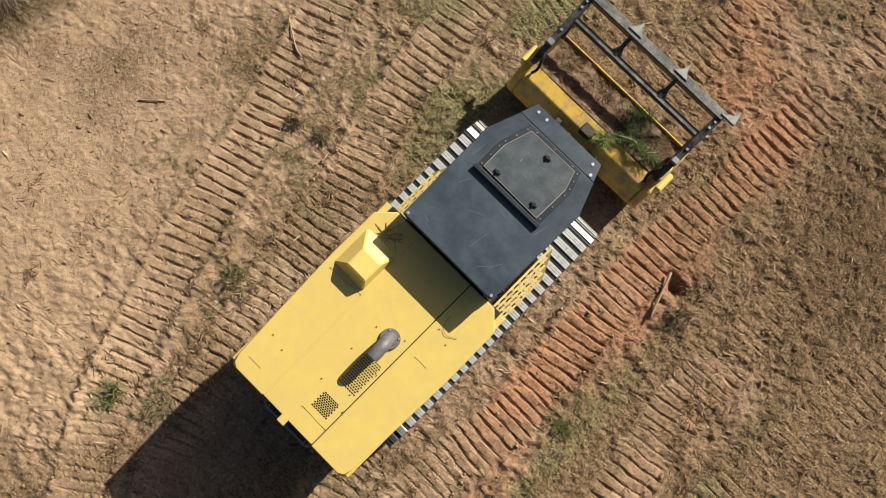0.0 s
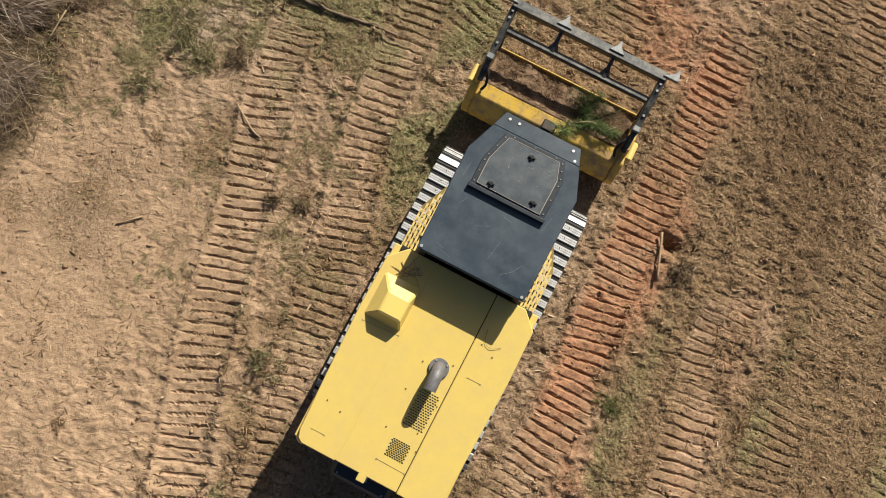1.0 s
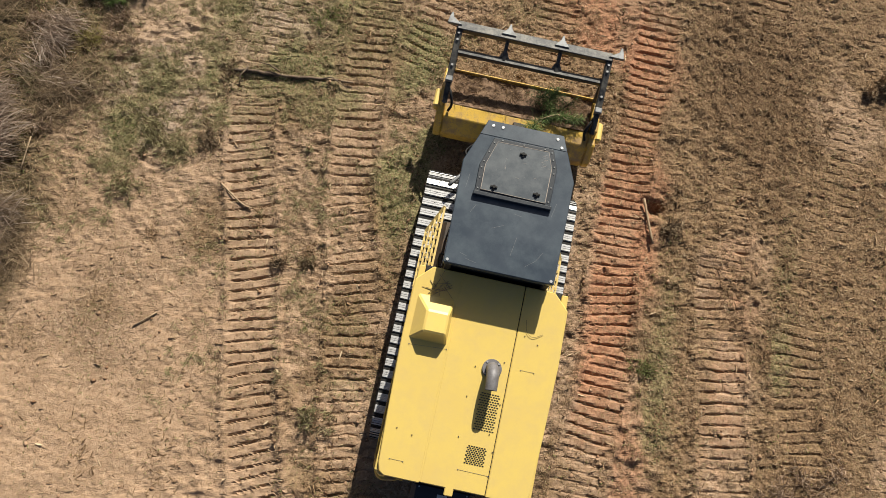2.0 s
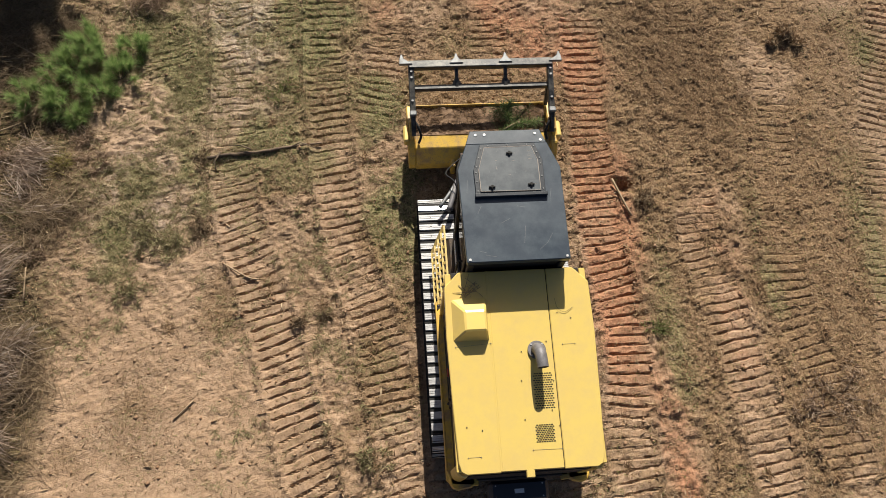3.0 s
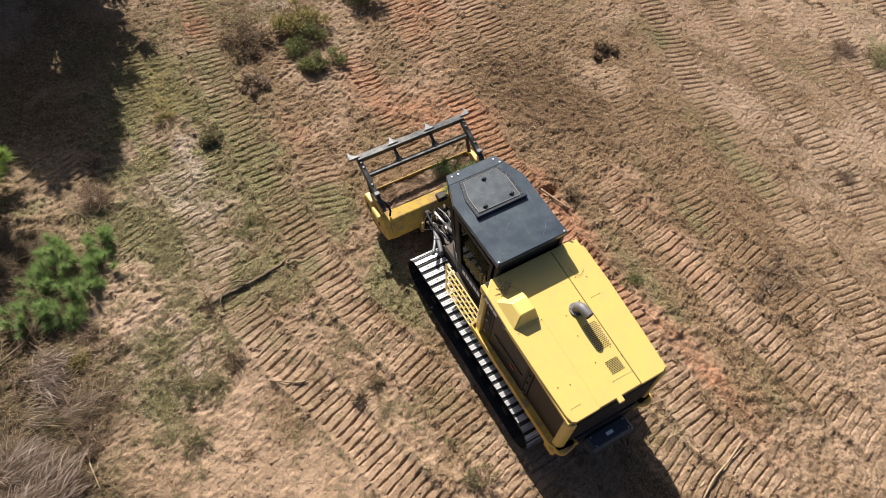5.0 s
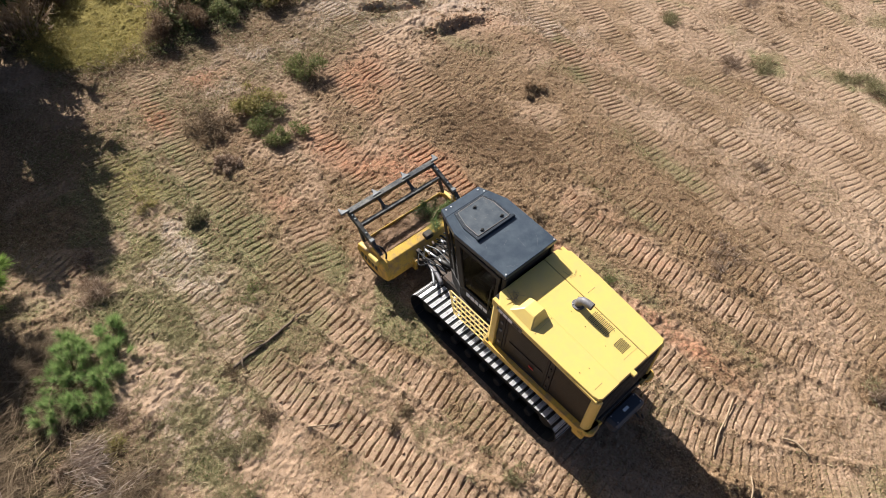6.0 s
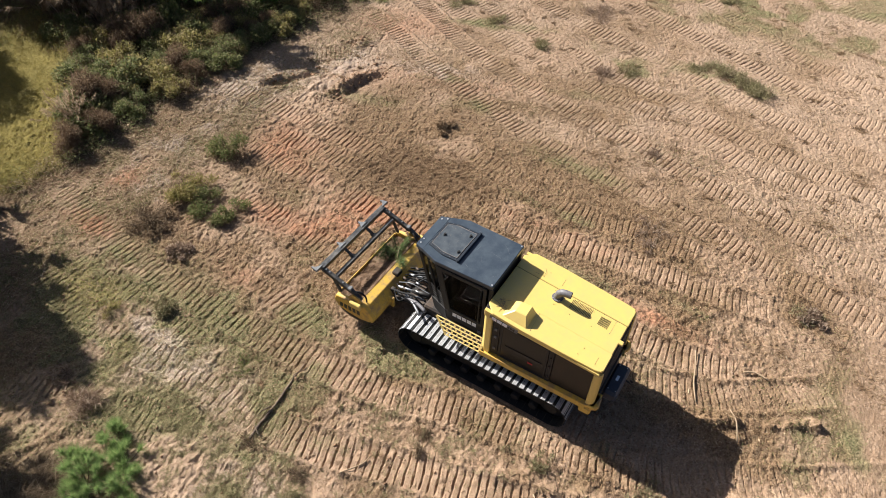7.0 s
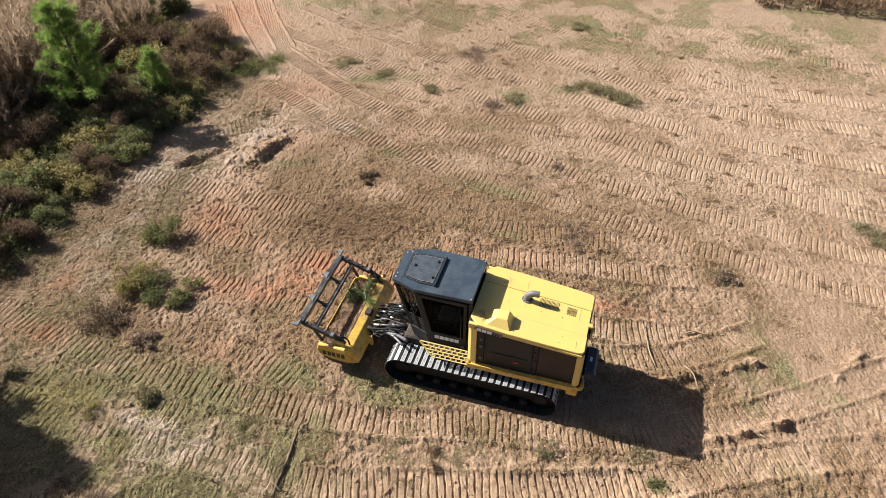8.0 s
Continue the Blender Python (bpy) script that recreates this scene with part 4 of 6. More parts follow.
# cab
ROOF_BACK = [(-0.70, 0.0), (-0.725, 1.38), (-0.578, 1.785), (0.586, 1.785), (0.735, 1.38), (0.70, 0.0)]
nose = prism([(1.78, 2.82), (1.78, 2.925), (2.0, 2.919), (2.0, 2.81)], -1, 1, "x")
for v in nose.verts:
    v.co.x *= (0.582 if v.co.y < 1.9 else 0.505)
roof = part("cab_roof", joined(prism(ROOF_BACK, 2.82, 2.925, "z", 0.010), soften(nose, 0.008)), ROOF_BLACK, tractor, "scuffed black steel cab roof")
HATCH = [(-0.50, 0.96), (-0.505, 1.36), (-0.385, 1.755), (0.40, 1.765), (0.485, 1.50), (0.475, 0.95)]


def inset(points, by):
    cx, cy = sum(p[0] for p in points) / len(points), sum(p[1] for p in points) / len(points)
    return [(cx + (x - cx) * (1 - by), cy + (y - cy) * (1 - by)) for x, y in points]


hatch = part("roof_hatch", joined(prism(HATCH, 2.922, 2.950, "z", 0.006), block((-0.515, 0.93, 2.922), (0.495, 0.985, 2.985), 0.008)), HATCH_BLACK, roof, "black bolted roof hatch with a raised rear edge")
part("hatch_panel", prism(inset(HATCH, 0.13), 2.948, 2.962, "z", 0.004), HATCH_GREY, hatch, "scratched grey-black hatch panel")
edge_line = inset(HATCH, 0.145)
for n, (a, b) in enumerate(zip(edge_line, edge_line[1:] + edge_line[:1])):
    part("sealant_line", beam((*a, 2.963), (*b, 2.963), 0.009 if n in (0, 4) else 0.005, 0.003, 0), WORN_EDGE, hatch)
hatch_rim = inset(HATCH, 0.065)
for a, b in zip(hatch_rim, hatch_rim[1:] + hatch_rim[:1]):
    for t in (0.12, 0.5, 0.88):
        part("bolt", disc((a[0] + (b[0] - a[0]) * t, a[1] + (b[1] - a[1]) * t, 2.953), 0.010, 0.010, "z", 6), TIP_STEEL, hatch)
scrape = random.Random(4)
for k in range(26):
    x, y, size, a = scrape.uniform(-0.30, 0.36), scrape.uniform(1.10, 1.68), scrape.uniform(0.015, 0.07), scrape.choice((0.05, 1.5, 1.62)) + scrape.uniform(-0.15, 0.15)
    if k < 9:
        x, y, size, a = 0.27 + 0.012 * (k % 3), 1.48 + 0.022 * k, 0.05, 0.03
    part("scratch", beam((x, y, 2.9625), (x + size * math.cos(a), y + size * math.sin(a), 2.9625), 0.003, 0.0012, 0), WORN_EDGE if k % 2 else TIP_STEEL, hatch)
for x, y in ((0.02, 1.60), (-0.27, 1.08), (0.28, 1.10)):
    knob = joined(disc((x, y, 2.98), 0.022, 0.03, "z", 8), block((x - 0.045, y - 0.012, 2.968), (x + 0.045, y + 0.012, 2.985), 0.003), block((x - 0.012, y - 0.04, 2.968), (x + 0.012, y + 0.02, 2.985), 0.003))
    part("hatch_latch", knob, SLOT, hatch)
for x, y in ((-0.655, 0.04), (0.655, 0.04), (-0.43, 1.3), (0.43, 1.3), (0.40, 1.03)):
    bolt_at(x, y, 2.928, roof, 0.020)
for x, y in ((-0.43, 1.93), (-0.30, 1.93), (0.43, 1.93), (0.50, 1.82)):
    bolt_at(x, y, 2.928 - 0.027 * (y - 1.78), roof, 0.020)
for (xa, ya), (xb, yb) in (((0.30, 0.15), (0.42, 0.25)), ((0.42, 0.25), (0.50, 0.38)), ((-0.2, 0.55), (-0.05, 0.62)), ((0.1, 0.25), (0.14, 0.5)), ((-0.5, 0.7), (-0.44, 0.82)), ((-0.52, 0.16), (-0.42, 0.13)), ((-0.44, 0.10), (-0.30, 0.07)), ((0.05, 0.80), (0.16, 0.78)), ((0.52, 0.86), (0.56, 1.05)), ((0.24, 0.86), (0.36, 0.88)), ((-0.62, 1.02), (-0.60, 1.22))):
    part("scratch", beam((xa, ya, 2.9250), (xb, yb, 2.9250), 0.003, 0.0012, 0), TIP_STEEL, roof)
TOP = [(-0.655, 0.05), (-0.675, 1.37), (-0.465, 1.94), (0.465, 1.94), (0.675, 1.37), (0.655, 0.05)]
LOW = [(-0.665, 0.05), (-0.665, 1.02), (-0.50, 1.46), (0.50, 1.46), (0.665, 1.02), (0.665, 0.05)]


def wall_at(n, z, out=1.0):
    """Where the cab's corner n stands at a height: the front leans forward as it rises."""
    t = (z - 1.10) / (2.80 - 1.10)
    (x0, y0), (x1, y1) = LOW[n % 6], TOP[n % 6]
    return Vector(((x0 + (x1 - x0) * t) * out, y0 + (y1 - y0) * t, z))


part("cab_floor", prism(LOW, 1.02, 1.14, "z", 0.01), BLACK, tractor)
part("cab_header", prism(TOP, 2.74, 2.82, "z", 0.01), BLACK, tractor)
for n in range(6):
    part("cab_post", beam(wall_at(n, 1.10, 0.965), wall_at(n, 2.78, 0.965), 0.085, 0.085, 0.012), BLACK, tractor)
part("cab_back", block((-0.62, 0.055, 1.12), (0.62, 0.10, 2.76), 0.008), BLACK, tractor)
for n in range(5):
    window = part("cab_window", slab([wall_at(n, 1.45, 0.985), wall_at(n + 1, 1.45, 0.985), wall_at(n + 1, 2.74, 0.985), wall_at(n, 2.74, 0.985)], 0.012), GLASS, tractor, "tinted cab glass behind a dark guard")
    part("cab_skirt", slab([wall_at(n, 1.10), wall_at(n + 1, 1.10), wall_at(n + 1, 1.46), wall_at(n, 1.46)], 0.04, 0.008), BLACK, tractor)
    if n in (1, 3):
        for k in range(6):
            z = 1.50 + 0.075 * k
            part("louvre", beam(wall_at(n, z, 1.01), wall_at(n + 1, z, 1.01), 0.016, 0.03, 0), BLACK, window)
        part("guard_bar", beam(wall_at(n, 1.4, 1.02).lerp(wall_at(n + 1, 1.4, 1.02), 0.5), wall_at(n, 2.76, 1.02).lerp(wall_at(n + 1, 2.76, 1.02), 0.5), 0.03, 0.03, 0), BLACK, window)
    if n == 2:
        for k in range(1, 6):
            part("guard_bar", beam(wall_at(n, 1.40, 1.0).lerp(wall_at(n + 1, 1.40, 1.0), k / 6) + Vector((0, 0.015, 0)), wall_at(n, 2.76, 1.0).lerp(wall_at(n + 1, 2.76, 1.0), k / 6) + Vector((0, 0.015, 0)), 0.012, 0.012, 0), BLACK, window)
for side in (-1, 1):
    def door_edge(y, z):
        return Vector((0.700, y, z))
    door = joined(block((0.668, 0.12, 1.16), (0.705, 0.20, 2.76), 0.008), slab([door_edge(0.90, 1.16), door_edge(0.99, 1.16), door_edge(1.34, 2.76), door_edge(1.25, 2.76)], 0.035, 0.006),
                  block((0.668, 0.19, 2.66), (0.704, 1.26, 2.76), 0.008), slab([door_edge(0.19, 1.16), door_edge(0.92, 1.16), door_edge(1.01, 1.56), door_edge(0.19, 1.56)], 0.035, 0.006))
    cab_door = part("cab_door", door if side > 0 else mirror(door), BLACK, tractor, "black framed cab door with a tinted window")
    for k in range(5):
        bar = block((0.7005, 0.30 + 0.125 * k, 1.37), (0.708, 0.405 + 0.125 * k, 1.48), 0.001)
        part("letter_bar", bar if side > 0 else mirror(bar), WHITE, cab_door)
    grip = block((0.705, 0.16, 1.22), (0.72, 0.25, 1.30), 0.004)
    part("door_latch", grip if side > 0 else mirror(grip), TIP_STEEL, cab_door)
    grab = tube(curve([(0.70, 0.24, 1.62), (0.76, 0.24, 1.66), (0.76, 0.24, 2.3), (0.70, 0.24, 2.34)], 4), 0.014, 8)
    part("grab_handle", grab if side > 0 else mirror(grab), BLACK, cab_door)
part("operator_seat", joined(block((-0.26, 0.45, 1.45), (0.26, 0.98, 1.60), 0.05), block((-0.25, 0.34, 1.58), (0.25, 0.50, 2.20), 0.05), block((-0.15, 0.36, 2.20), (0.15, 0.46, 2.42), 0.04)), SEAT, tractor, "grey cloth operator seat")
part("console", joined(block((-0.45, 0.55, 1.14), (-0.30, 1.05, 1.62), 0.03), block((0.30, 0.55, 1.14), (0.45, 1.05, 1.62), 0.03), block((-0.2, 1.24, 1.14), (0.2, 1.38, 1.70), 0.03)), BLACK, tractor)

# lift arms, cylinders and hoses ahead of the cab
for side in (-1, 1):
    arm = joined(beam((0.42 * side, 1.55, 0.80), (0.42 * side, 2.45, 0.72), 0.12, 0.20, 0.02), beam((0.42 * side, 2.40, 0.74), (0.42 * side, 2.82, 0.42), 0.12, 0.18, 0.02))
    part("lift_arm", arm, DARK_STEEL, tractor)
    cylinder = part("lift_cylinder", tube([(0.24 * side, 1.80, 0.98), (0.24 * side, 2.30, 0.86)], 0.055, 12), BLACK, tractor)
    part("piston_rod", tube([(0.24 * side, 2.28, 0.865), (0.24 * side, 2.72, 0.76)], 0.028, 10), BARE_STEEL, cylinder)
part("cross_member", block((-0.62, 1.70, 0.55), (0.62, 1.86, 0.90), 0.02), DARK_STEEL, tractor)
part("valve_block", joined(block((-0.36, 2.05, 0.62), (0.06, 2.32, 0.86), 0.02), block((-0.12, 2.42, 0.60), (0.20, 2.60, 0.80), 0.02)), DARK_STEEL, tractor)
hose_way = random.Random(5)
for k in range(18):
    x = -0.56 + 0.065 * k
    bend = hose_way.uniform(-0.22, 0.22)
    line = curve([(x, 1.84, 0.9 + hose_way.uniform(-0.1, 0.12)), (x + bend * 0.5, 2.08, 1.02 + hose_way.uniform(-0.12, 0.16)), (x + bend, 2.40, 0.88 + hose_way.uniform(-0.15, 0.12)), (x * 0.7, 2.78, 0.72 + hose_way.uniform(-0.1, 0.1))], 6)
    part("hose", tube(line, hose_way.choice((0.011, 0.014, 0.021)), 8), TIP_STEEL if k in (2, 6, 11) else RUBBER, tractor)
for k in range(8):
    x, y = -0.5 + 0.14 * k, 1.95 + 0.09 * (k * 5 % 8)
    part("hose_fitting", tube([(x, y, 0.92), (x + 0.05, y + 0.12, 0.90)], 0.030, 8), DARK_STEEL, tractor)
for x, y, z in ((-0.35, 2.05, 1.05), (-0.1, 2.2, 1.02), (0.3, 2.1, 1.06), (-0.5, 2.3, 0.95), (0.12, 2.5, 0.92)):
    part("hose_fitting", tube([(x, y, z), (x + 0.03, y + 0.10, z - 0.02)], 0.022, 8), BARE_STEEL, tractor)
part("hose_pipe", tube(curve([(-0.86, 1.70, 1.00), (-0.66, 1.98, 0.98), (-0.52, 2.22, 0.92)], 4), 0.032, 10), TIP_STEEL, tractor, "pale grey steel pipe")
part("hose_arm", tube(curve([(-0.72, 1.62, 1.02), (-0.62, 1.90, 1.02), (-0.55, 2.15, 0.94), (-0.45, 2.35, 0.86)], 4), 0.045, 10), EXHAUST, tractor, "grey steel hose pipe")

# mulching head
SECTION = [(2.86, 0.34), (2.73, 0.42), (2.73, 0.60), (2.92, 0.84), (3.14, 0.88), (3.20, 0.72), (3.79, 0.60), (3.80, 0.80), (3.83, 0.80), (3.85, 0.42), (3.80, 0.40), (3.62, 0.50), (3.2, 0.58), (2.98, 0.48), (2.94, 0.36)]
head = part("mulching_head", prism(SECTION, -1.20, 1.20, "x", 0.012), YELLOW_WORN, tractor, "scratched yellow mulching head housing")
END = [(2.86, 0.40), (2.72, 0.46), (2.70, 0.62), (2.92, 0.90), (3.20, 0.91), (3.80, 0.82), (3.86, 0.62), (3.76, 0.46), (3.48, 0.37), (3.05, 0.35)]
SKID = [(2.90, 0.42), (2.84, 0.30), (3.05, 0.20), (3.45, 0.21), (3.70, 0.34), (3.74, 0.48), (3.45, 0.42)]
for side in (-1, 1):
    plate = prism(END, 1.20 * side, 1.325 * side, "x", 0.02)
    part("end_plate", plate, YELLOW_WORN, head, "yellow end plate")
    part("skid_plate", prism(SKID, 1.21 * side, 1.30 * side, "x", 0.015), DARK_STEEL, head, "dirty dark skid plate")
    ear = prism([(3.02, 0.86), (3.10, 1.06), (3.30, 1.10), (3.42, 0.98), (3.40, 0.86)], 1.24 * side, 1.29 * side, "x", 0.008)
    part("lug", ear, YELLOW_WORN, head)
    horn = block((1.30, 3.02, 0.76), (1.40, 3.34, 0.94), 0.025)
    part("corner_plate", horn if side > 0 else mirror(horn), YELLOW, head)
    for k in range(5):
        letter = block((1.326, 3.64 - 0.125 * k - 0.045, 0.50), (1.331, 3.64 - 0.125 * k + 0.045, 0.65), 0.001)
        part("letter_bar", letter if side > 0 else mirror(letter), DECAL, head)
drum = bmesh.new()
add_into(drum, disc((0, 3.36, 0.34), 0.20, 2.30, "x", 20))
part("rotor", drum, DARK_STEEL, head, "dark steel rotor drum")
for k in range(34):
    a = k * 2.4
    y, z = 3.36 + 0.215 * math.cos(a), 0.34 + 0.215 * math.sin(a)
    part("tooth", block((-1.1 + 0.066 * k - 0.025, y - 0.03, z - 0.03), (-1.1 + 0.066 * k + 0.025, y + 0.03, z + 0.03), 0.008), TIP_STEEL, head)
for lo, hi in (((-0.58, 2.64, 0.34), (-0.50, 2.80, 0.66)), ((0.50, 2.64, 0.34), (0.58, 2.80, 0.66))):
    part("rear_bracket", block(lo, hi, 0.015), YELLOW_WORN, head)
part("lifting_eye", block((-0.42, 2.72, 0.62), (-0.32, 2.84, 0.78), 0.01), DARK_STEEL, head)
part("hose_plate", block((-0.06, 2.86, 0.80), (0.16, 3.04, 0.93), 0.02), DARK_STEEL, head)

# push guard
guard = part("push_guard", joined(beam((-1.26, 4.20, 1.46), (1.26, 4.20, 1.46), 0.15, 0.11, 0.012)), GUARD_BLACK, tractor, "worn black steel push guard with spikes")
part("lower_bar", beam((-1.20, 3.86, 1.27), (1.20, 3.86, 1.27), 0.09, 0.09, 0.01), GUARD_BLACK, guard)
for x in (-0.43, 0.43):
    part("upright", beam((x, 3.86, 1.29), (x, 4.18, 1.45), 0.06, 0.06, 0.008), GUARD_BLACK, guard)
    for x0 in (x,):
        part("gusset", prism([(x0 - 0.08, 3.90), (x0 + 0.08, 3.90), (x0 + 0.03, 4.02), (x0 - 0.03, 4.02)], 1.30, 1.325, "z"), GUARD_BLACK, guard)
for x, lean in ((-1.28, -0.10), (-0.43, 0.0), (0.43, 0.0), (1.28, 0.10)):
    spike = prism([(x - 0.12 + lean * 0.3, 4.19), (x + 0.12 + lean * 0.3, 4.19), (x + 0.035 + lean, 4.30), (x + 0.012 + lean, 4.385), (x - 0.012 + lean, 4.385), (x - 0.035 + lean, 4.30)], 1.475, 1.535, "z", 0.006)
    part("spike", spike, TIP_STEEL, guard, "bare steel spike")
for side in (-1, 1):
    part("guard_arm", joined(beam((1.22 * side, 4.20, 1.45), (1.22 * side, 3.34, 1.14), 0.10, 0.11, 0.012), beam((1.22 * side, 3.36, 1.16), (1.22 * side, 3.08, 0.98), 0.08, 0.11, 0.012)), GUARD_BLACK, guard)
    part("brace", beam((1.20 * side, 3.92, 1.30), (1.20 * side, 3.72, 0.86), 0.06, 0.07, 0.008), GUARD_BLACK, guard)
    part("clamp", block((1.22 * side - 0.06, 3.34, 1.17), (1.22 * side + 0.06, 3.44, 1.25), 0.015), TIP_STEEL, guard, "bare steel clamp")
    for y in (3.6, 3.98, 4.08):
        part("bolt", disc((1.22 * side, y, 1.24 + (y - 3.6) * 0.36 + 0.055), 0.022, 0.02, "z", 6), TIP_STEEL, guard)
    part("chain_hose", tube(curve([(1.20 * side, 3.30, 1.12), (1.14 * side, 3.18, 1.12), (1.10 * side, 3.06, 1.0), (1.14 * side, 3.0, 0.88)], 4), 0.022, 8), RUBBER, guard)


# ---- plants and litter ----
def slivers(at, way, length, width, bend=0.0):
    """Thin leaves, one triangle or bent strip each: root places, directions, lengths and widths, as arrays."""
    n = len(at)
    way = way / np.maximum(np.linalg.norm(way, axis=1, keepdims=True), 1e-6)
    across = np.cross(way, rng.normal(size=(n, 3)))
    across /= np.maximum(np.linalg.norm(across, axis=1, keepdims=True), 1e-6)
    half = across * (width / 2)[:, None]
    tip = at + way * length[:, None]
    tip[:, 2] -= bend * length
    mid = at + way * (0.5 * length)[:, None]
    verts = np.stack([at - half * 0.6, at + half * 0.6, mid + half, tip, mid - half], 1).reshape(-1, 3)
    k = 5 * np.arange(n)[:, None]
    faces = np.concatenate([k + [0, 1, 2], k + [0, 2, 4], k + [4, 2, 3]], 1).reshape(-1, 3)
    return verts, faces


def chips_of(at, way, length, width):
    """Straw and chips, one narrow triangle each."""
    n = len(at)
    way = way / np.linalg.norm(way, axis=1, keepdims=True)
    across = np.cross(way, rng.normal(size=(n, 3)) * 0.4 + (0, 0, 1))
    across /= np.maximum(np.linalg.norm(across, axis=1, keepdims=True), 1e-6)
    half = across * (width / 2)[:, None]
    verts = np.stack([at - half, at + half, at + way * length[:, None]], 1).reshape(-1, 3)
    return verts, np.arange(3 * n).reshape(-1, 3)


def together(groups):
    verts, faces, start = [], [], 0
    for v, f in groups:
        verts.append(v), faces.append(f + start)
        start += len(v)
    return np.concatenate(verts), np.concatenate(faces)


def ball(n, fill=0.5):
    """Points in a ball, more of them towards its skin."""
    p = rng.normal(size=(n, 3))
    p /= np.linalg.norm(p, axis=1, keepdims=True)
    return p * rng.random((n, 1)) ** (fill / 3 * 2)


GRASS = leafy("grass_blades", (0.10, 0.14, 0.032), (0.16, 0.185, 0.055), (0.27, 0.23, 0.10))
STRAW = leafy("dry_straw", (0.37, 0.262, 0.158), (0.20, 0.128, 0.074), (0.54, 0.42, 0.275), 0.8, 0.1)
LITTER = leafy("dark_plant_litter", (0.095, 0.055, 0.030), (0.17, 0.105, 0.057), (0.31, 0.205, 0.115), 0.85, 0.05)
SHRUB_GREEN = leafy("shrub_leaves", (0.108, 0.135, 0.044), (0.175, 0.19, 0.072), (0.27, 0.25, 0.115), 0.75, 0.42)
DEAD_LEAVES = leafy("brown_dead_leaves", (0.105, 0.066, 0.039), (0.18, 0.118, 0.07), (0.30, 0.21, 0.125), 0.8, 0.35)
SHRUB_OLIVE = leafy("olive_weed_leaves", (0.19, 0.18, 0.06), (0.29, 0.25, 0.085), (0.38, 0.30, 0.15), 0.75, 0.45)
BRAMBLE = leafy("dead_bramble", (0.19, 0.125, 0.085), (0.30, 0.215, 0.155), (0.47, 0.37, 0.28), 0.85, 0.35)
NEEDLE = leafy("pine_needles", (0.17, 0.27, 0.06), (0.26, 0.37, 0.09), (0.38, 0.44, 0.14), 0.6, 0.4)
CUT = leafy("wilted_green_brush", (0.15, 0.145, 0.07), (0.25, 0.225, 0.115), (0.38, 0.32, 0.19), 0.8, 0.3)
NEEDLE_YOUNG = leafy("young_pine_needles", (0.14, 0.23, 0.075), (0.25, 0.37, 0.12), (0.43, 0.45, 0.20), 0.6, 0.5)
NEEDLE_DARK = leafy("dark_pine_needles", (0.035, 0.075, 0.025), (0.05, 0.10, 0.03), (0.07, 0.12, 0.04), 0.5)
TWIG = leafy("dead_twigs", (0.11, 0.075, 0.045), (0.19, 0.135, 0.085), (0.34, 0.26, 0.17), 0.85, 0.3)
PLUME = leafy("seed_plumes", (0.46, 0.35, 0.24), (0.34, 0.24, 0.15), (0.60, 0.49, 0.37), 0.85, 0.45)
GOLD = leafy("golden_grass", (0.24, 0.20, 0.05), (0.34, 0.27, 0.07), (0.15, 0.16, 0.045), 0.7)
BRANCH = leafy("cut_pine_needles", (0.08, 0.135, 0.045), (0.15, 0.22, 0.075), (0.28, 0.30, 0.13), 0.6, 0.35)



def scatter(n, box, mask, least=0.05):
    """Places on the ground inside a box, kept by chance as the mask allows."""
    x, y = rng.uniform(box[0], box[1], n), rng.uniform(box[2], box[3], n)
    keep = rng.random(n) < np.clip(mask[cell_of(x, y)], 0, 1) + least
    keep &= ~((np.abs(x) < 1.25) & (np.abs(y + 0.1) < 2.4))
    x, y = x[keep], y[keep]
    return np.stack([x, y, ground_z(x, y)], 1)


def strewn(name, places, material, lengths, widths, rise, label, category):
    n = len(places)
    a = rng.uniform(0, 2 * np.pi, n)
    way = np.stack([np.cos(a), np.sin(a), rng.uniform(*rise, n)], 1)
    v, f = chips_of(places + (0, 0, 0.004), way, rng.uniform(*lengths, n) * rng.uniform(0.5, 1, n), rng.uniform(*widths, n))
    return tagged(from_arrays(name, v, f, material), label, category, kind="stuff")


NEAR = (-9, 10, -7.5, 12)
WIDE = (-9, 24, -14, 17)
tidy = 1 - 0.35 * np.clip(print_, 0, 1) * (phase < 0.75)
cover = np.clip(0.45 + 0.5 * spot(X, Y, -3.3, 0.9, 0.5, 0.9) +  0.4 * spot(X, Y, -6.0, 4.6, 2.6, 4.0) + 0.5 * spot(X, Y, 3.5, 12.8, 5.0, 1.5) + 0.35 * litter + 0.5 * green - 0.35 * bare - 0.2 * red, 0, 1) * (1 - 0.6 * red) * tidy
strewn("straw_litter", np.concatenate([scatter(330000, NEAR, 0.8 * cover), scatter(200000, WIDE, 0.6 * cover)]), STRAW, (0.03, 0.13), (0.005, 0.012), (-0.05, 0.16), "pale dry straw strewn over the soil", "straw")
strewn("dark_litter", np.concatenate([scatter(260000, NEAR, (0.75 * litter + 0.03) * tidy * (1 - 0.6 * sandy) + 0.02 * bare, 0.01), scatter(110000, WIDE, (0.7 * litter + 0.05) * tidy, 0.02)]), LITTER, (0.025, 0.085), (0.010, 0.022), (-0.05, 0.26), "dark shredded plant litter on the soil", "litter")
strewn("sparse_grass", np.concatenate([scatter(190000, NEAR, 0.95 * green), scatter(120000, WIDE, 0.8 * green)]), GRASS, (0.04, 0.11), (0.006, 0.012), (0.2, 1.4), "short olive grass growing through the soil", "grass")
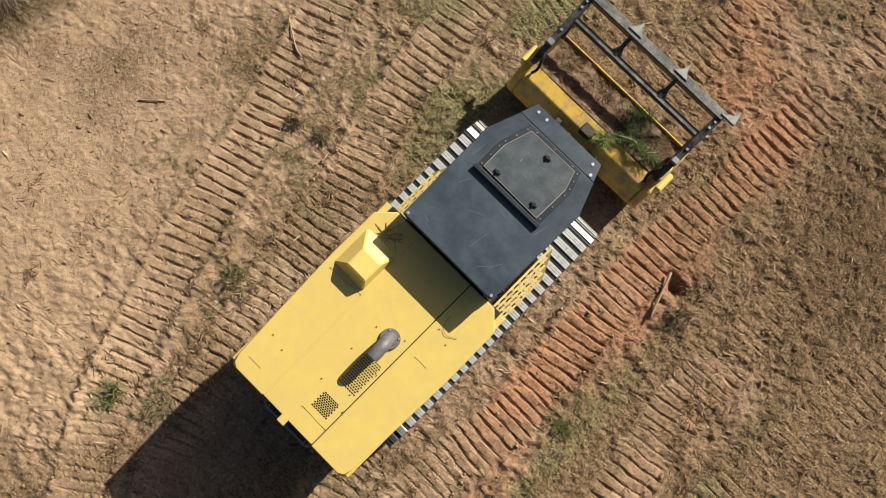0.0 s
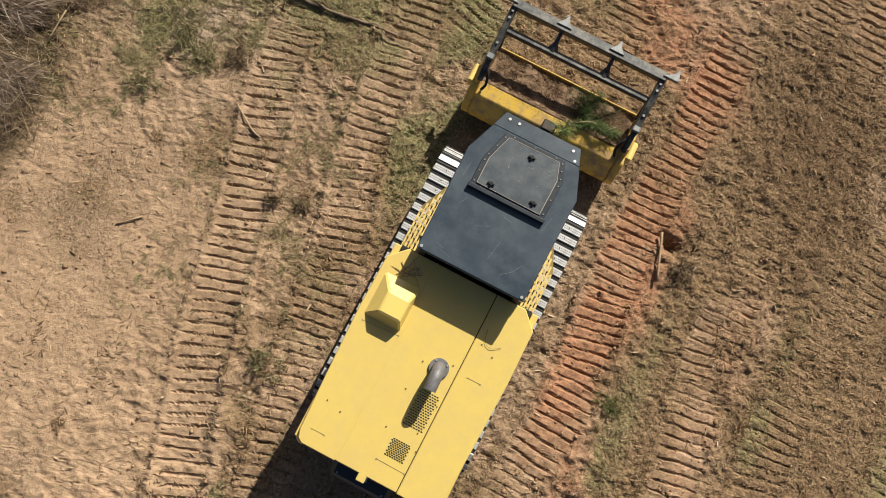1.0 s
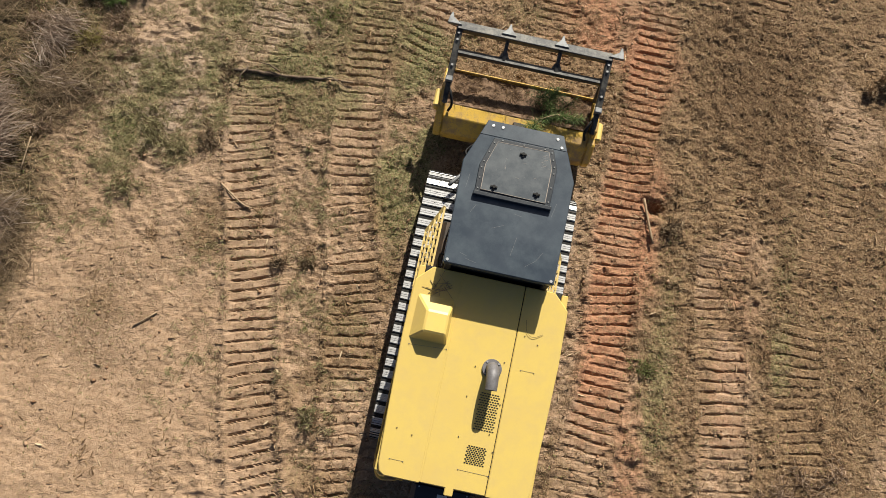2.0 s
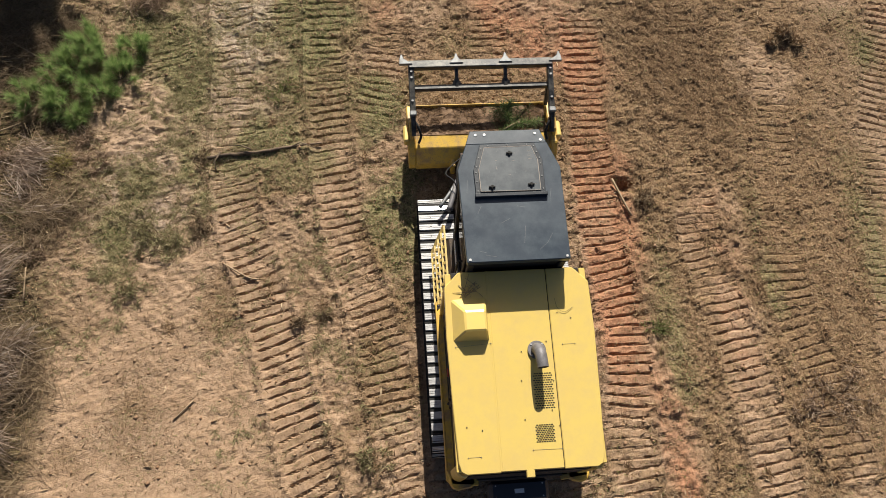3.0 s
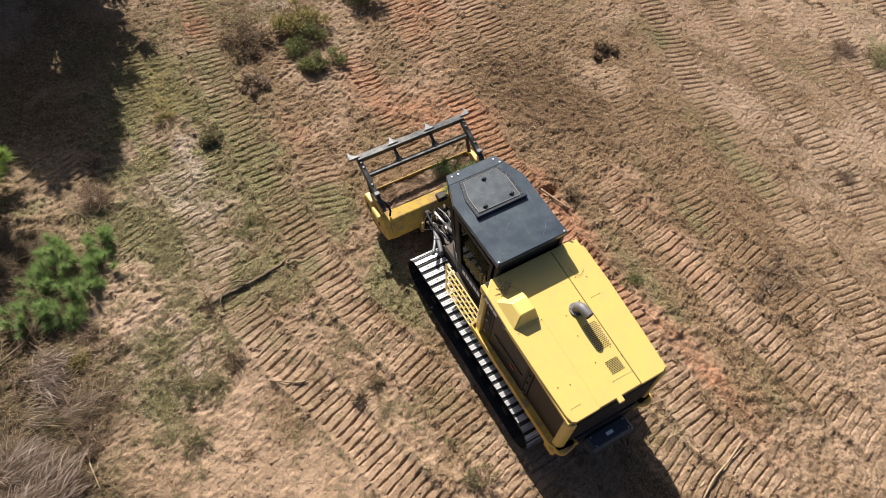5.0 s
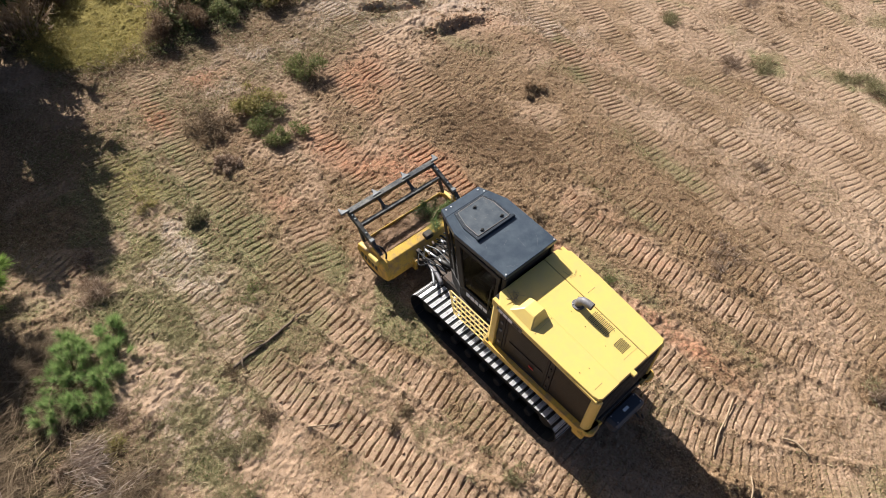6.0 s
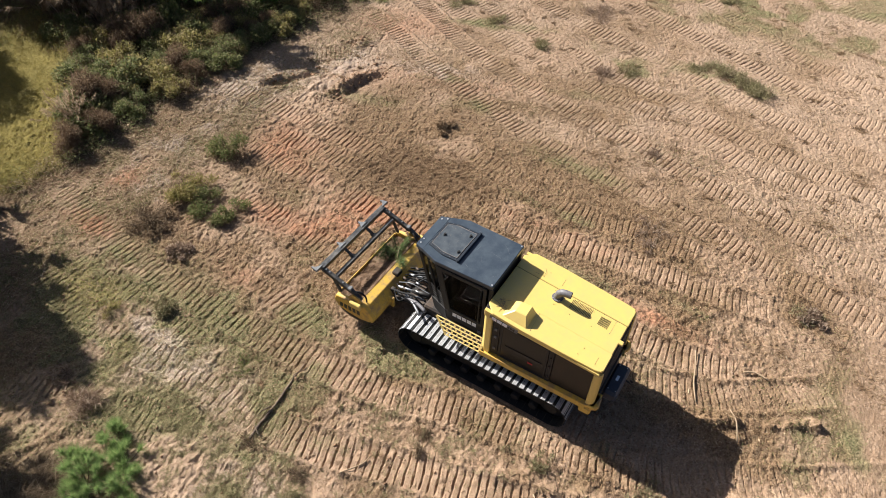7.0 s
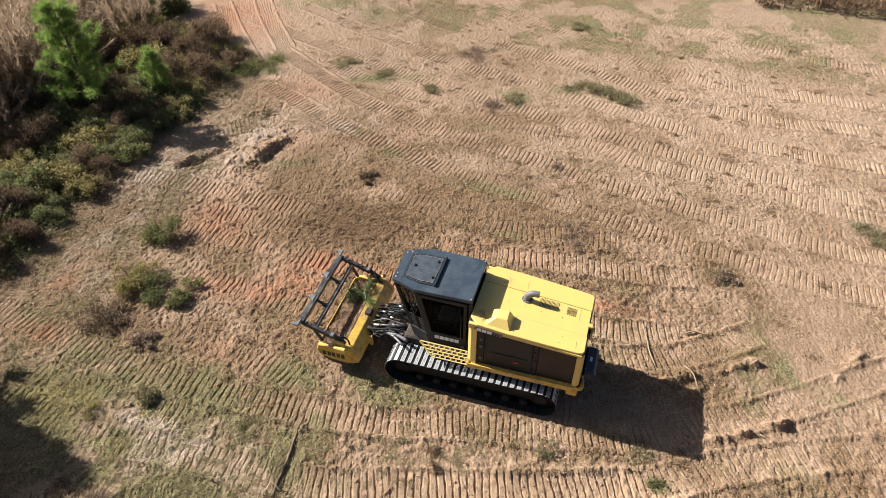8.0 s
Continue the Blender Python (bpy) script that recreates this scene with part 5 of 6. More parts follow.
x, y = rng.uniform(-9, 10, 5000), rng.uniform(-7, 12, 5000)
chips = np.stack([x, y, ground_z(x, y) + 0.01], 1)
chips = chips[~((np.abs(x) < 1.3) & (np.abs(y) < 2.5))]
a = rng.uniform(0, 6.28, len(chips))
v, f = slivers(chips, np.stack([np.cos(a), np.sin(a), rng.uniform(-0.1, 0.2, len(a))], 1), rng.uniform(0.05, 0.16, len(a)), rng.uniform(0.012, 0.030, len(a)))
tagged(from_arrays("wood_chips", v, f, STRAW), "pale wood chips lying on the soil", "wood chips", kind="stuff")

FAR = (9, 26, -16, 12)
FRONT_EDGE = (-6, 12, 10.8, 15)
strewn("straw_litter", np.concatenate([scatter(170000, FAR, 0.65 * cover * tidy), scatter(80000, FRONT_EDGE, 0.6 * cover, 0.1)]), STRAW, (0.06, 0.20), (0.010, 0.022), (-0.05, 0.35), "dry straw strewn over the far soil", "straw")
strewn("dark_litter", np.concatenate([scatter(60000, FAR, 0.5 * litter * tidy, 0.02), scatter(60000, FRONT_EDGE, 0.5 * litter + 0.1)]), LITTER, (0.04, 0.13), (0.010, 0.022), (-0.05, 0.45), "dark shredded litter on the far soil", "litter")
strewn("sparse_grass", scatter(90000, FRONT_EDGE, 0.5 * green + 0.08), GRASS, (0.06, 0.16), (0.007, 0.014), (0.2, 1.2), "olive grass at the field's edge", "grass")

strewn("dark_litter", scatter(70000, (2.6, 6.2, 2.4, 8.0), mulched, 0.0), LITTER, (0.04, 0.13), (0.008, 0.018), (-0.05, 0.4), "dark mulch of shredded brush beside the machine", "litter")

# smudges of shredded brush dragged along the tracks
n, m = 760, 56
heart = np.stack([rng.uniform(-5.5, 22, n), rng.uniform(-13, 13, n)], 1)
heart = heart[~((np.abs(heart[:, 0]) < 1.7) & (np.abs(heart[:, 1] - 0.7) < 3.9)) & (heart[:, 1] < np.interp(heart[:, 0], [-5.5, 1, 10, 22], [11, 12.5, 12, 13])) & (rng.random(n) < 0.3 + 0.7 * (heart[:, 0] > 3))]
size = np.repeat(rng.uniform(0.4, 1.5, len(heart)) ** 1.5, m)
at = np.repeat(heart, m, 0) + rng.normal(size=(len(size), 2)) * (0.09, 0.17) * size[:, None]
strewn("dark_litter", np.column_stack([at, ground_z(at[:, 0], at[:, 1])]), LITTER, (0.06, 0.22), (0.010, 0.028), (0.0, 0.6), "smudges of shredded brush on the tracked soil", "litter")

# clods of soil
CLODS = leafy("soil_clods", (0.34, 0.225, 0.145), (0.25, 0.155, 0.095), (0.20, 0.115, 0.068), 0.95, 0.0)
p = np.concatenate([scatter(26000, NEAR, 0.25 + 0.6 * np.clip(rim + print_ * 0.4, 0, 1) - 0.15 * bare), scatter(12000, FAR, 0.2 * tidy + 0.4 * np.clip(rim, 0, 1))])
n = len(p)
size = 0.012 + 0.035 * rng.random(n) ** 3
shape = np.array([(1, 0, 0), (-1, 0, 0), (0, 1, 0), (0, -1, 0), (0, 0, 0.8), (0, 0, -0.5)], dtype=float)
v = p[:, None] + (shape[None] * rng.uniform(0.5, 1.3, (n, 6, 1)) + rng.normal(size=(n, 6, 3)) * 0.15) * size[:, None, None]
f = 6 * np.arange(n)[:, None, None] + np.array([(0, 2, 4), (2, 1, 4), (1, 3, 4), (3, 0, 4), (2, 0, 5), (1, 2, 5), (3, 1, 5), (0, 3, 5)])[None]
tagged(from_arrays("soil_clods", v.reshape(-1, 3), f.reshape(-1, 3), CLODS), "loose brown clods of soil", "soil", kind="stuff")


# larger lumps of turned soil along the scarps and banks
around = np.concatenate([np.array(line)[k] + rng.normal(size=(45, 2)) * (0.30, 0.22) for line in ([(6.0, 9.7), (6.7, 9.8), (7.3, 9.7), (8.0, 9.4)], [(5.3, 12.3), (5.87, 11.95), (6.55, 11.6)], [(8.4, 9.6), (9.3, 11.4)]) for k in range(len(line))])
n = len(around)
size = 0.02 + 0.075 * rng.random(n) ** 2.5
v = np.column_stack([around, ground_z(around[:, 0], around[:, 1])])[:, None] + (shape[None] * rng.uniform(0.6, 1.3, (n, 6, 1)) + rng.normal(size=(n, 6, 3)) * 0.2) * size[:, None, None]
f = 6 * np.arange(n)[:, None, None] + np.array([(0, 2, 4), (2, 1, 4), (1, 3, 4), (3, 0, 4), (2, 0, 5), (1, 2, 5), (3, 1, 5), (0, 3, 5)])[None]
tagged(from_arrays("soil_lumps", v.reshape(-1, 3), f.reshape(-1, 3), CLODS), "lumps of turned brown soil beside the ruts", "soil", kind="stuff")


def weed(name, x, y, radius, tall, leaf, label, count=500, size=(0.05, 0.11), slim=(0.35, 0.75), leaves=None):
    """A low weed or bush: a few stems and a loose crown of small leaves."""
    thing = tagged(new(name), label, "bush" if tall > 0.3 else "weed")
    thing.location = (x, y, float(ground_z(x, y)) - 0.02)
    lobes = []
    for k in range(9):
        a, r = rng.uniform(0, 6.28), radius * rng.uniform(0.15, 1.0)
        tip = (r * math.cos(a), r * math.sin(a), tall * rng.uniform(0.35, 1.0) * (1.1 - 0.4 * r / radius))
        lobes.append(tip)
        if k < 5:
            part("stem", tube([(0.05 * math.cos(a), 0.05 * math.sin(a), 0), (tip[0] * 0.4, tip[1] * 0.4, tip[2] * 0.6), tip], [0.012, 0.009, 0.004], 5), WOOD, thing)
    lobes, wide = np.array(lobes), rng.uniform(0.18, 0.55, len(lobes))
    which = rng.choice(len(lobes), count, p=wide ** 2 / (wide ** 2).sum())
    at = lobes[which] * (1, 1, 0.75) + ball(count, 0.9) * (radius, radius, tall * 0.8) * wide[which][:, None]
    at[:, 2] = np.abs(at[:, 2])
    way = (at - lobes[which]) * 0.6 + (0, 0, tall * 0.2) + rng.normal(size=(count, 3)) * 0.5 * radius
    v, f = (leaves or slivers)(at, way, rng.uniform(*size, count), rng.uniform(size[0] * slim[0], size[0] * slim[1], count))
    from_arrays("foliage", v, f, leaf, thing)
    n = count // 7
    at = lobes[rng.integers(0, len(lobes), n)] * rng.uniform(0.2, 0.9, (n, 1)) + rng.normal(size=(n, 3)) * (radius * 0.25, radius * 0.25, tall * 0.15)
    at[:, 2] = np.abs(at[:, 2])
    v, f = chips_of(at, at * (1, 1, 0.6) + rng.normal(size=(n, 3)) * radius * 0.6 + (0, 0, tall * 0.4), rng.uniform(0.3, 0.9, n) * (0.15 + 0.45 * radius), np.full(n, 0.010))
    tagged(from_arrays("dead_growth", v, f, TWIG, thing), "dead brown stalks", kind="stuff")
    return thing


def pine(name, x, y, tall, spread, leaf, label, whorls=9, tufts=5, needles=26, needle=0.14, bare_foot=0.1, broad=0.0, leaves=None):
    """A pine: a tapered trunk, whorls of limbs and tufts of needles along them."""
    thing = tagged(new(name), label, "pine")
    thing.location = (x, y, float(ground_z(x, y)) - 0.03)
    trunk = tube([(0, 0, 0), (0.02 * tall, 0.01, tall * 0.5), (0.01, 0.02 * tall, tall)], [0.018 * tall + 0.015, 0.012 * tall + 0.01, 0.006], 8)
    trunk_ob = part("trunk", trunk, WOOD, thing)
    groups = []
    for k in range(whorls):
        z = tall * (bare_foot + (1 - bare_foot) * (k + 0.4) / whorls)
        reach = spread * (1 - 0.82 * (k / whorls) ** 1.2) * rng.uniform(0.8, 1.1)
        arms = 5 if k < whorls - 2 else 4
        for j in range(arms):
            a = 6.283 * j / arms + rng.uniform(0, 1.2) + k
            r = reach * rng.uniform(0.7, 1.1)
            tip = np.array((r * math.cos(a), r * math.sin(a), z + r * rng.uniform(0.25, 0.75)))
            root = np.array((0, 0, z))
            part("limb", tube([tuple(root), tuple(root * 0.5 + tip * 0.5 - (0, 0, 0.04 * r)), tuple(tip)], [0.008 * tall * 0.4 + 0.006, 0.008, 0.003], 4), WOOD, trunk_ob)
            for t in np.linspace(0.35, 1.05, tufts):
                c = root + (tip - root) * t + rng.normal(size=3) * 0.06 * r
                way = (tip - root) / max(r, 0.05) * 0.7 + rng.normal(size=(needles, 3)) * 0.75 + (0, 0, 0.35)
                groups.append((leaves or slivers)(np.repeat(c[None], needles, 0) + rng.normal(size=(needles, 3)) * 0.03, way, rng.uniform(0.6, 1.1, needles) * needle, np.full(needles, 0.0055 + 0.02 * needle + broad)))
    top = np.repeat(np.array((0.01, 0.02 * tall, tall))[None], 60, 0)
    groups.append((leaves or slivers)(top, rng.normal(size=(60, 3)) * 0.5 + (0, 0, 0.8), rng.uniform(0.7, 1.1, 60) * needle, np.full(60, 0.007)))
    from_arrays("crown", *together(groups), leaf, thing)
    return thing


for x, y, r, h, leaf, label in ((1.85, 10.45, 0.58, 0.68, SHRUB_GREEN, "dark green leafy bush standing in the field"), (0.02, 10.5, 0.75, 0.6, SHRUB_OLIVE, "olive green bush beside the red soil"), (-0.05, 9.65, 0.68, 0.42, SHRUB_GREEN, "low green bush on cleared soil"),
                                (-0.14, 8.6, 0.5, 0.38, SHRUB_GREEN, "small dark green bush on cleared soil"), (-1.75, 10.2, 0.65, 0.36, TWIG, "grey-brown dead bush on cleared soil"), (-2.0, 8.6, 0.32, 0.22, BRAMBLE, "small dead brown bush on cleared soil"),
                                (6.6, 5.6, 0.3, 0.25, STRAW, "small upright straw-coloured weed"), 
                                (5.1, -6.2, 0.4, 0.25, BRAMBLE, "small heap of dead brush"), (-3.62, 7.5, 0.32, 0.28, CUT, "small olive weed on trampled ground")):
    weed("bush", x, y, r, h, leaf, label, int(2600 * r + 600), (0.045, 0.10))
for x, y, r, leaf in ((-3.68, 4.7, 0.34, SHRUB_GREEN), (-5.9, 1.75, 0.42, CUT), (-6.2, 2.1, 0.4, CUT), (-5.5, 1.55, 0.3, CUT), (-6.15, 0.75, 0.3, CUT), (-5.1, 1.95, 0.2, TWIG), (2.9, -0.3, 0.24, SHRUB_GREEN), (-2.12, -2.3, 0.3, CUT), (5.8, -1.7, 0.5, BRAMBLE), (5.2, -1.95, 0.4, BRAMBLE), (-5.1, 3.3, 0.22, TWIG),
                      (-7.3, 4.0, 0.4, BRAMBLE), (-7.0, 3.4, 0.4, BRAMBLE), (-8.3, 2.4, 0.4, CUT), (-7.6, 3.2, 0.3, SHRUB_OLIVE), (-7.9, 1.6, 0.3, BRAMBLE), (-8.5, 3.4, 0.3, BRAMBLE), (-3.3, 0.1, 0.11, TWIG), (-2.88, 0.2, 0.12, TWIG), (5.0, -6.1, 0.4, CUT), (3.0, 2.2, 0.2, TWIG), (9.2, -0.4, 0.3, BRAMBLE), (-1.6, -4.3, 0.4, CUT), (-2.2, -4.7, 0.22, SHRUB_GREEN), (-4.3, 8.6, 0.3, SHRUB_OLIVE), (-6.1, 7.9, 0.3, BRAMBLE)):
    weed("weed", x, y, r, 0.09 + 0.14 * r, leaf, "low dead brown weed on bare soil" if leaf in (BRAMBLE, TWIG) else "low scrubby green weed on bare soil", int(650 * r + 150), (0.06, 0.15), (0.12, 0.3))

for x, y, r, h, leaf, label in ((15.1, -0.3, 0.55, 0.12, CUT, "flat heap of cut olive brush"), (14.95, -1.05, 0.6, 0.24, CUT, "heap of cut olive brush"), (14.65, -1.8, 0.6, 0.28, CUT, "heap of cut olive brush"), (14.45, -2.55, 0.55, 0.38, CUT, "heap of cut dark green brush"),
                                (13.3, 1.9, 0.45, 0.12, CUT, "flat tangle of olive weeds"), (16.9, 4.4, 0.8, 0.12, BRAMBLE, "flat heap of dead brush"), (12.5, 2.7, 0.55, 0.08, BRAMBLE, "flat tangle of dead brush"), (12.4, 13.5, 0.8, 0.25, GRASS, "long green grass bent over at the field's edge"), (13.2, 12.7, 0.8, 0.18, GRASS, "long green grass bent over"),
                                (8.3, -10.6, 0.6, 0.2, CUT, "flattened olive weed on the sandy field"), (-6.35, 7.0, 0.45, 0.22, BRAMBLE, "heap of pale dead branches on trampled ground"),
                                (14.3, 9.6, 0.5, 0.09, CUT, "flattened olive weeds between the tracks"), (13.75, 7.6, 0.5, 0.10, CUT, "flattened olive weeds between the tracks"), (13.0, 5.3, 0.45, 0.08, CUT, "flattened olive weeds between the tracks"), (20.9, 0.3, 0.5, 0.12, CUT, "flattened olive weeds on the far field")):
    weed("brush_heap", x, y, r, h, leaf, label, int(1500 * r + 200), (0.08, 0.30), (0.07, 0.2))

# young pines left at the field's edge
def seedling(x, y, reach, tall, label):
    """A young pine that spreads from its foot: uneven shoots, each a brush of long needles."""
    thing = tagged(new("young_pine"), label, "pine")
    thing.location = (x, y, float(ground_z(x, y)) - 0.03)
    groups = []
    for k in range(15):
        a = rng.uniform(0, 6.28)
        r = reach * rng.uniform(0.25, 1.0)
        tip = np.array((r * math.cos(a), r * math.sin(a), tall * rng.uniform(0.3, 1.0) * (1.15 - 0.5 * r / reach)))
        bend = tip * (0.55, 0.55, 0.35)
        part("stem", tube([(0, 0, 0), tuple(bend), tuple(tip)], [0.012, 0.008, 0.004], 4), WOOD, thing)
        m = 150
        t = rng.uniform(0.45, 1.03, (m, 1)) ** 0.8
        at = bend * (1 - t) + tip * t + rng.normal(size=(m, 3)) * 0.012
        way = (tip - bend) / max(np.linalg.norm(tip - bend), 0.05) * 0.75 + rng.normal(size=(m, 3)) * 0.55 + (0, 0, 0.15)
        groups.append(chips_of(at, way, rng.uniform(0.13, 0.24, m), np.full(m, 0.007)))
    from_arrays("crown", *together(groups), NEEDLE_YOUNG, thing)
    return thing


for x, y, reach, tall in ((-7.35, 5.85, 0.42, 0.5), (-6.95, 5.55, 0.40, 0.42), (-7.55, 5.35, 0.45, 0.55), (-6.75, 5.1, 0.36, 0.34), (-7.15, 4.85, 0.40, 0.42), (-7.95, 5.3, 0.42, 0.45), (-8.15, 4.65, 0.45, 0.5), (-7.7, 4.55, 0.36, 0.36), (-6.5, 5.75, 0.34, 0.32), (-7.45, 4.35, 0.26, 0.22)):
    seedling(x, y, reach, tall, "bushy grey-green young pine among dry weeds")
pine("pine_tree", 7.6, 17.6, 4.3, 1.6, NEEDLE, "bright green young pine above the brush", 11, 8, 60, 0.30)
pine("pine_tree", -8.5, 8.25, 2.05, 1.15, NEEDLE, "bright green young pine beside the cleared ground", 9, 7, 60, 0.28)
pine("pine_tree", 9.6, 15.9, 1.9, 0.6, NEEDLE, "small bright green pine above the brush", 7, 5, 50, 0.24)
TALL = pine("pine_tree", -5.15, 18.45, 7.4, 2.4, NEEDLE_DARK, "tall dark green pine at the field's edge", 15, 9, 26, 0.55, 0.12, 0.12, chips_of)
for x, y, size in ((-9.5, 17.8, 0.95), (-12.5, 17.5, 1.2), (-8.0, 20.0, 1.05), (-11.5, 13.0, 0.85), (-13.0, 9.5, 1.0), (-6.9, 17.4, 0.80), (0.6, 26.8, 0.85), (4.6, 30.2, 0.95)):
    copy_thing(TALL, Matrix.Translation((x, y, float(ground_z(x, y)) - 0.05)) @ Matrix.Rotation(1.3 * x, 4, "Z") @ Matrix.Scale(size, 4))


# brush beyond the field's edge
def brush(n, box, mask, tall, material, name, label, size, lean=0.6, k=9, thin=(0.18, 0.4)):
    """Many upright stalks or leaves, thick where the mask is high."""
    p = scatter(n, box, mask, 0.0)
    grow = 0.3 + 0.9 * value_noise(p[:, 0], p[:, 1], 1.1, 131)
    root = np.repeat(p, k, 0)
    up = rng.random(len(root)) ** 0.7 * np.repeat(grow, k) * tall
    at = root + np.stack([rng.normal(size=len(root)) * 0.16, rng.normal(size=len(root)) * 0.16, up], 1)
    way = np.stack([rng.normal(size=len(root)) * lean, rng.normal(size=len(root)) * lean, rng.uniform(-0.1, 1.1, len(root))], 1)
    v, f = chips_of(at, way, rng.uniform(*size, len(root)), rng.uniform(*thin, len(root)) * size[0])
    return tagged(from_arrays(name, v, f, material), label, "brush", kind="stuff")


BACK = (-12, 19, 12.0, 32)
clump = layered(X, Y, 2.4, 141, 3)
brush(17000, BACK, wild * smooth(clump, 0.34, 0.54) * (1 - golden), 0.5, SHRUB_GREEN, "green_brush", "dense dark green brush along the field's edge", (0.07, 0.15))
brush(16000, BACK, wild * smooth(1 - clump, 0.34, 0.54) * (1 - golden), 0.6, DEAD_LEAVES, "dead_brush", "tall grey-brown dead brush along the field's edge", (0.10, 0.35), 0.6, 9, (0.07, 0.16))
brush(70000, BACK, golden * (0.35 + 0.65 * smooth(clump, 0.36, 0.56)), 0.42, GOLD, "golden_grass", "yellow-green grass in a clearing", (0.08, 0.22), 0.9, 12, (0.08, 0.18))
brush(5000, (26.0, 36, -30, -7.5), np.ones(X.shape) * 0.9, 0.8, DEAD_LEAVES, "far_brush", "low brown brush on the field's far side", (0.2, 0.5))
# flattened brambles: long thin stalks that lie one way
p = scatter(13000, (-9.5, -6, -6, 7.8), left * (0.08 + 0.92 * smooth(layered(X, Y, 0.9, 167, 3), 0.36, 0.56)), 0.0)
p = np.repeat(p, 4, 0) + np.stack([rng.normal(size=4 * len(p)) * 0.1, rng.normal(size=4 * len(p)) * 0.1, rng.random(4 * len(p)) ** 2 * 0.22], 1)
a = 2.6 + 0.9 * (value_noise(p[:, 0], p[:, 1], 0.9, 161) - 0.5) * 4 + rng.normal(size=len(p)) * 0.8
v, f = chips_of(p, np.stack([np.cos(a), np.sin(a), rng.normal(size=len(p)) * 0.25], 1), rng.uniform(0.25, 0.95, len(p)), rng.uniform(0.006, 0.013, len(p)))
tagged(from_arrays("dead_brambles", v, f, TWIG), "tangled grey-brown dead brambles flattened beside the field", "brush", kind="stuff")

# tussocks of long dead grass, combed over to one side
FALLEN = leafy("fallen_dead_grass", (0.36, 0.275, 0.215), (0.25, 0.18, 0.135), (0.55, 0.46, 0.385), 0.8, 0.3)
heart = scatter(650, (-9.8, -6.6, -3.2, 3.6), left * smooth(-7.6 - X, -0.2, 0.5) * smooth(layered(X, Y, 0.8, 171, 3), 0.47, 0.60), 0.0)
m = 60
p = np.repeat(heart, m, 0)
a = np.repeat(0.08 + 1.3 * (value_noise(heart[:, 0], heart[:, 1], 1.3, 173) - 0.5) + rng.normal(size=len(heart)) * 0.45, m) + rng.normal(size=len(p)) * 0.4
p = p + np.stack([rng.normal(size=len(p)) * 0.13, rng.normal(size=len(p)) * 0.13, 0.03 + rng.random(len(p)) * 0.20], 1)
v, f = slivers(p, np.stack([np.cos(a), np.sin(a), rng.normal(size=len(p)) * 0.12 + 0.10], 1), rng.uniform(0.15, 0.50, len(p)), rng.uniform(0.006, 0.012, len(p)), 0.22)
tagged(from_arrays("fallen_grass", v, f, FALLEN), "pale grey-brown dead grass combed flat beside the field", "grass", kind="stuff")

# short dry turf between the brambles and the prints
TURF = leafy("dry_turf", (0.28, 0.235, 0.125), (0.19, 0.18, 0.085), (0.42, 0.345, 0.205), 0.8, 0.3)
turf = np.clip(spot(X, Y, -6.1, 2.6, 1.2, 1.5) + 0.8 * spot(X, Y, -5.6, 5.2, 1.6, 2.2) + 0.7 * spot(X, Y, -6.9, 0.9, 0.8, 1.2) + 0.5 * spot(X, Y, -4.3, 9.0, 2.0, 2.2) + 0.45 * spot(X, Y, -3.2, 2.0, 1.6, 5.0) * free, 0, 1) * smooth(layered(X, Y, 0.45, 175, 3), 0.40, 0.60) * tidy
heart = scatter(17000, (-8.5, -1.0, -3, 12), turf, 0.0)
m = 14
p = np.repeat(heart, m, 0)
p[:, :2] += rng.normal(size=(len(p), 2)) * 0.035
a = rng.uniform(0, 6.283, len(p))
v, f = chips_of(p, np.stack([np.cos(a), np.sin(a), rng.uniform(0.05, 0.9, len(p))], 1), rng.uniform(0.05, 0.15, len(p)), rng.uniform(0.006, 0.013, len(p)))
tagged(from_arrays("dry_turf", v, f, TURF), "short pale olive dry grass in ragged mats", "grass", kind="stuff")


def shrub_at(ob, x, y, size, turn):
    return copy_thing(ob, Matrix.Translation((x, y, float(ground_z(x, y)) - 0.05)) @ Matrix.Rotation(turn, 4, "Z") @ Matrix.Scale(size, 4))


def reed(x, y, label):
    """A tussock of tall dry stalks with feathery heads."""
    thing = tagged(new("plume_grass"), label, "tall grass")
    thing.location = (x, y, float(ground_z(x, y)) - 0.03)
    n, m = 60, 40
    foot = ball(n) * (0.5, 0.5, 0.0)
    way = np.stack([foot[:, 0] * 0.9 + 0.12, foot[:, 1] * 0.9, np.ones(n)], 1) + rng.normal(size=(n, 3)) * 0.2
    way /= np.linalg.norm(way, axis=1, keepdims=True)
    length = rng.uniform(1.1, 2.0, n)
    v, f = chips_of(foot, way, length, np.full(n, 0.022))
    from_arrays("stalks", v, f, BRAMBLE, thing)
    along_stalk = rng.uniform(0.74, 1.04, (n * m, 1))
    at = np.repeat(foot, m, 0) + np.repeat(way * length[:, None], m, 0) * along_stalk
    at[:, :2] += at[:, :2] * (along_stalk - 0.5) * 0.25
    lean = np.repeat(way, m, 0) * 0.8 + rng.normal(size=(n * m, 3)) * 0.33 + (0.35, -0.2, -0.3)
    v, f = chips_of(at, lean, rng.uniform(0.14, 0.34, n * m), rng.uniform(0.012, 0.026, n * m))
    from_arrays("plume", v, f, PLUME, thing)
    return thing


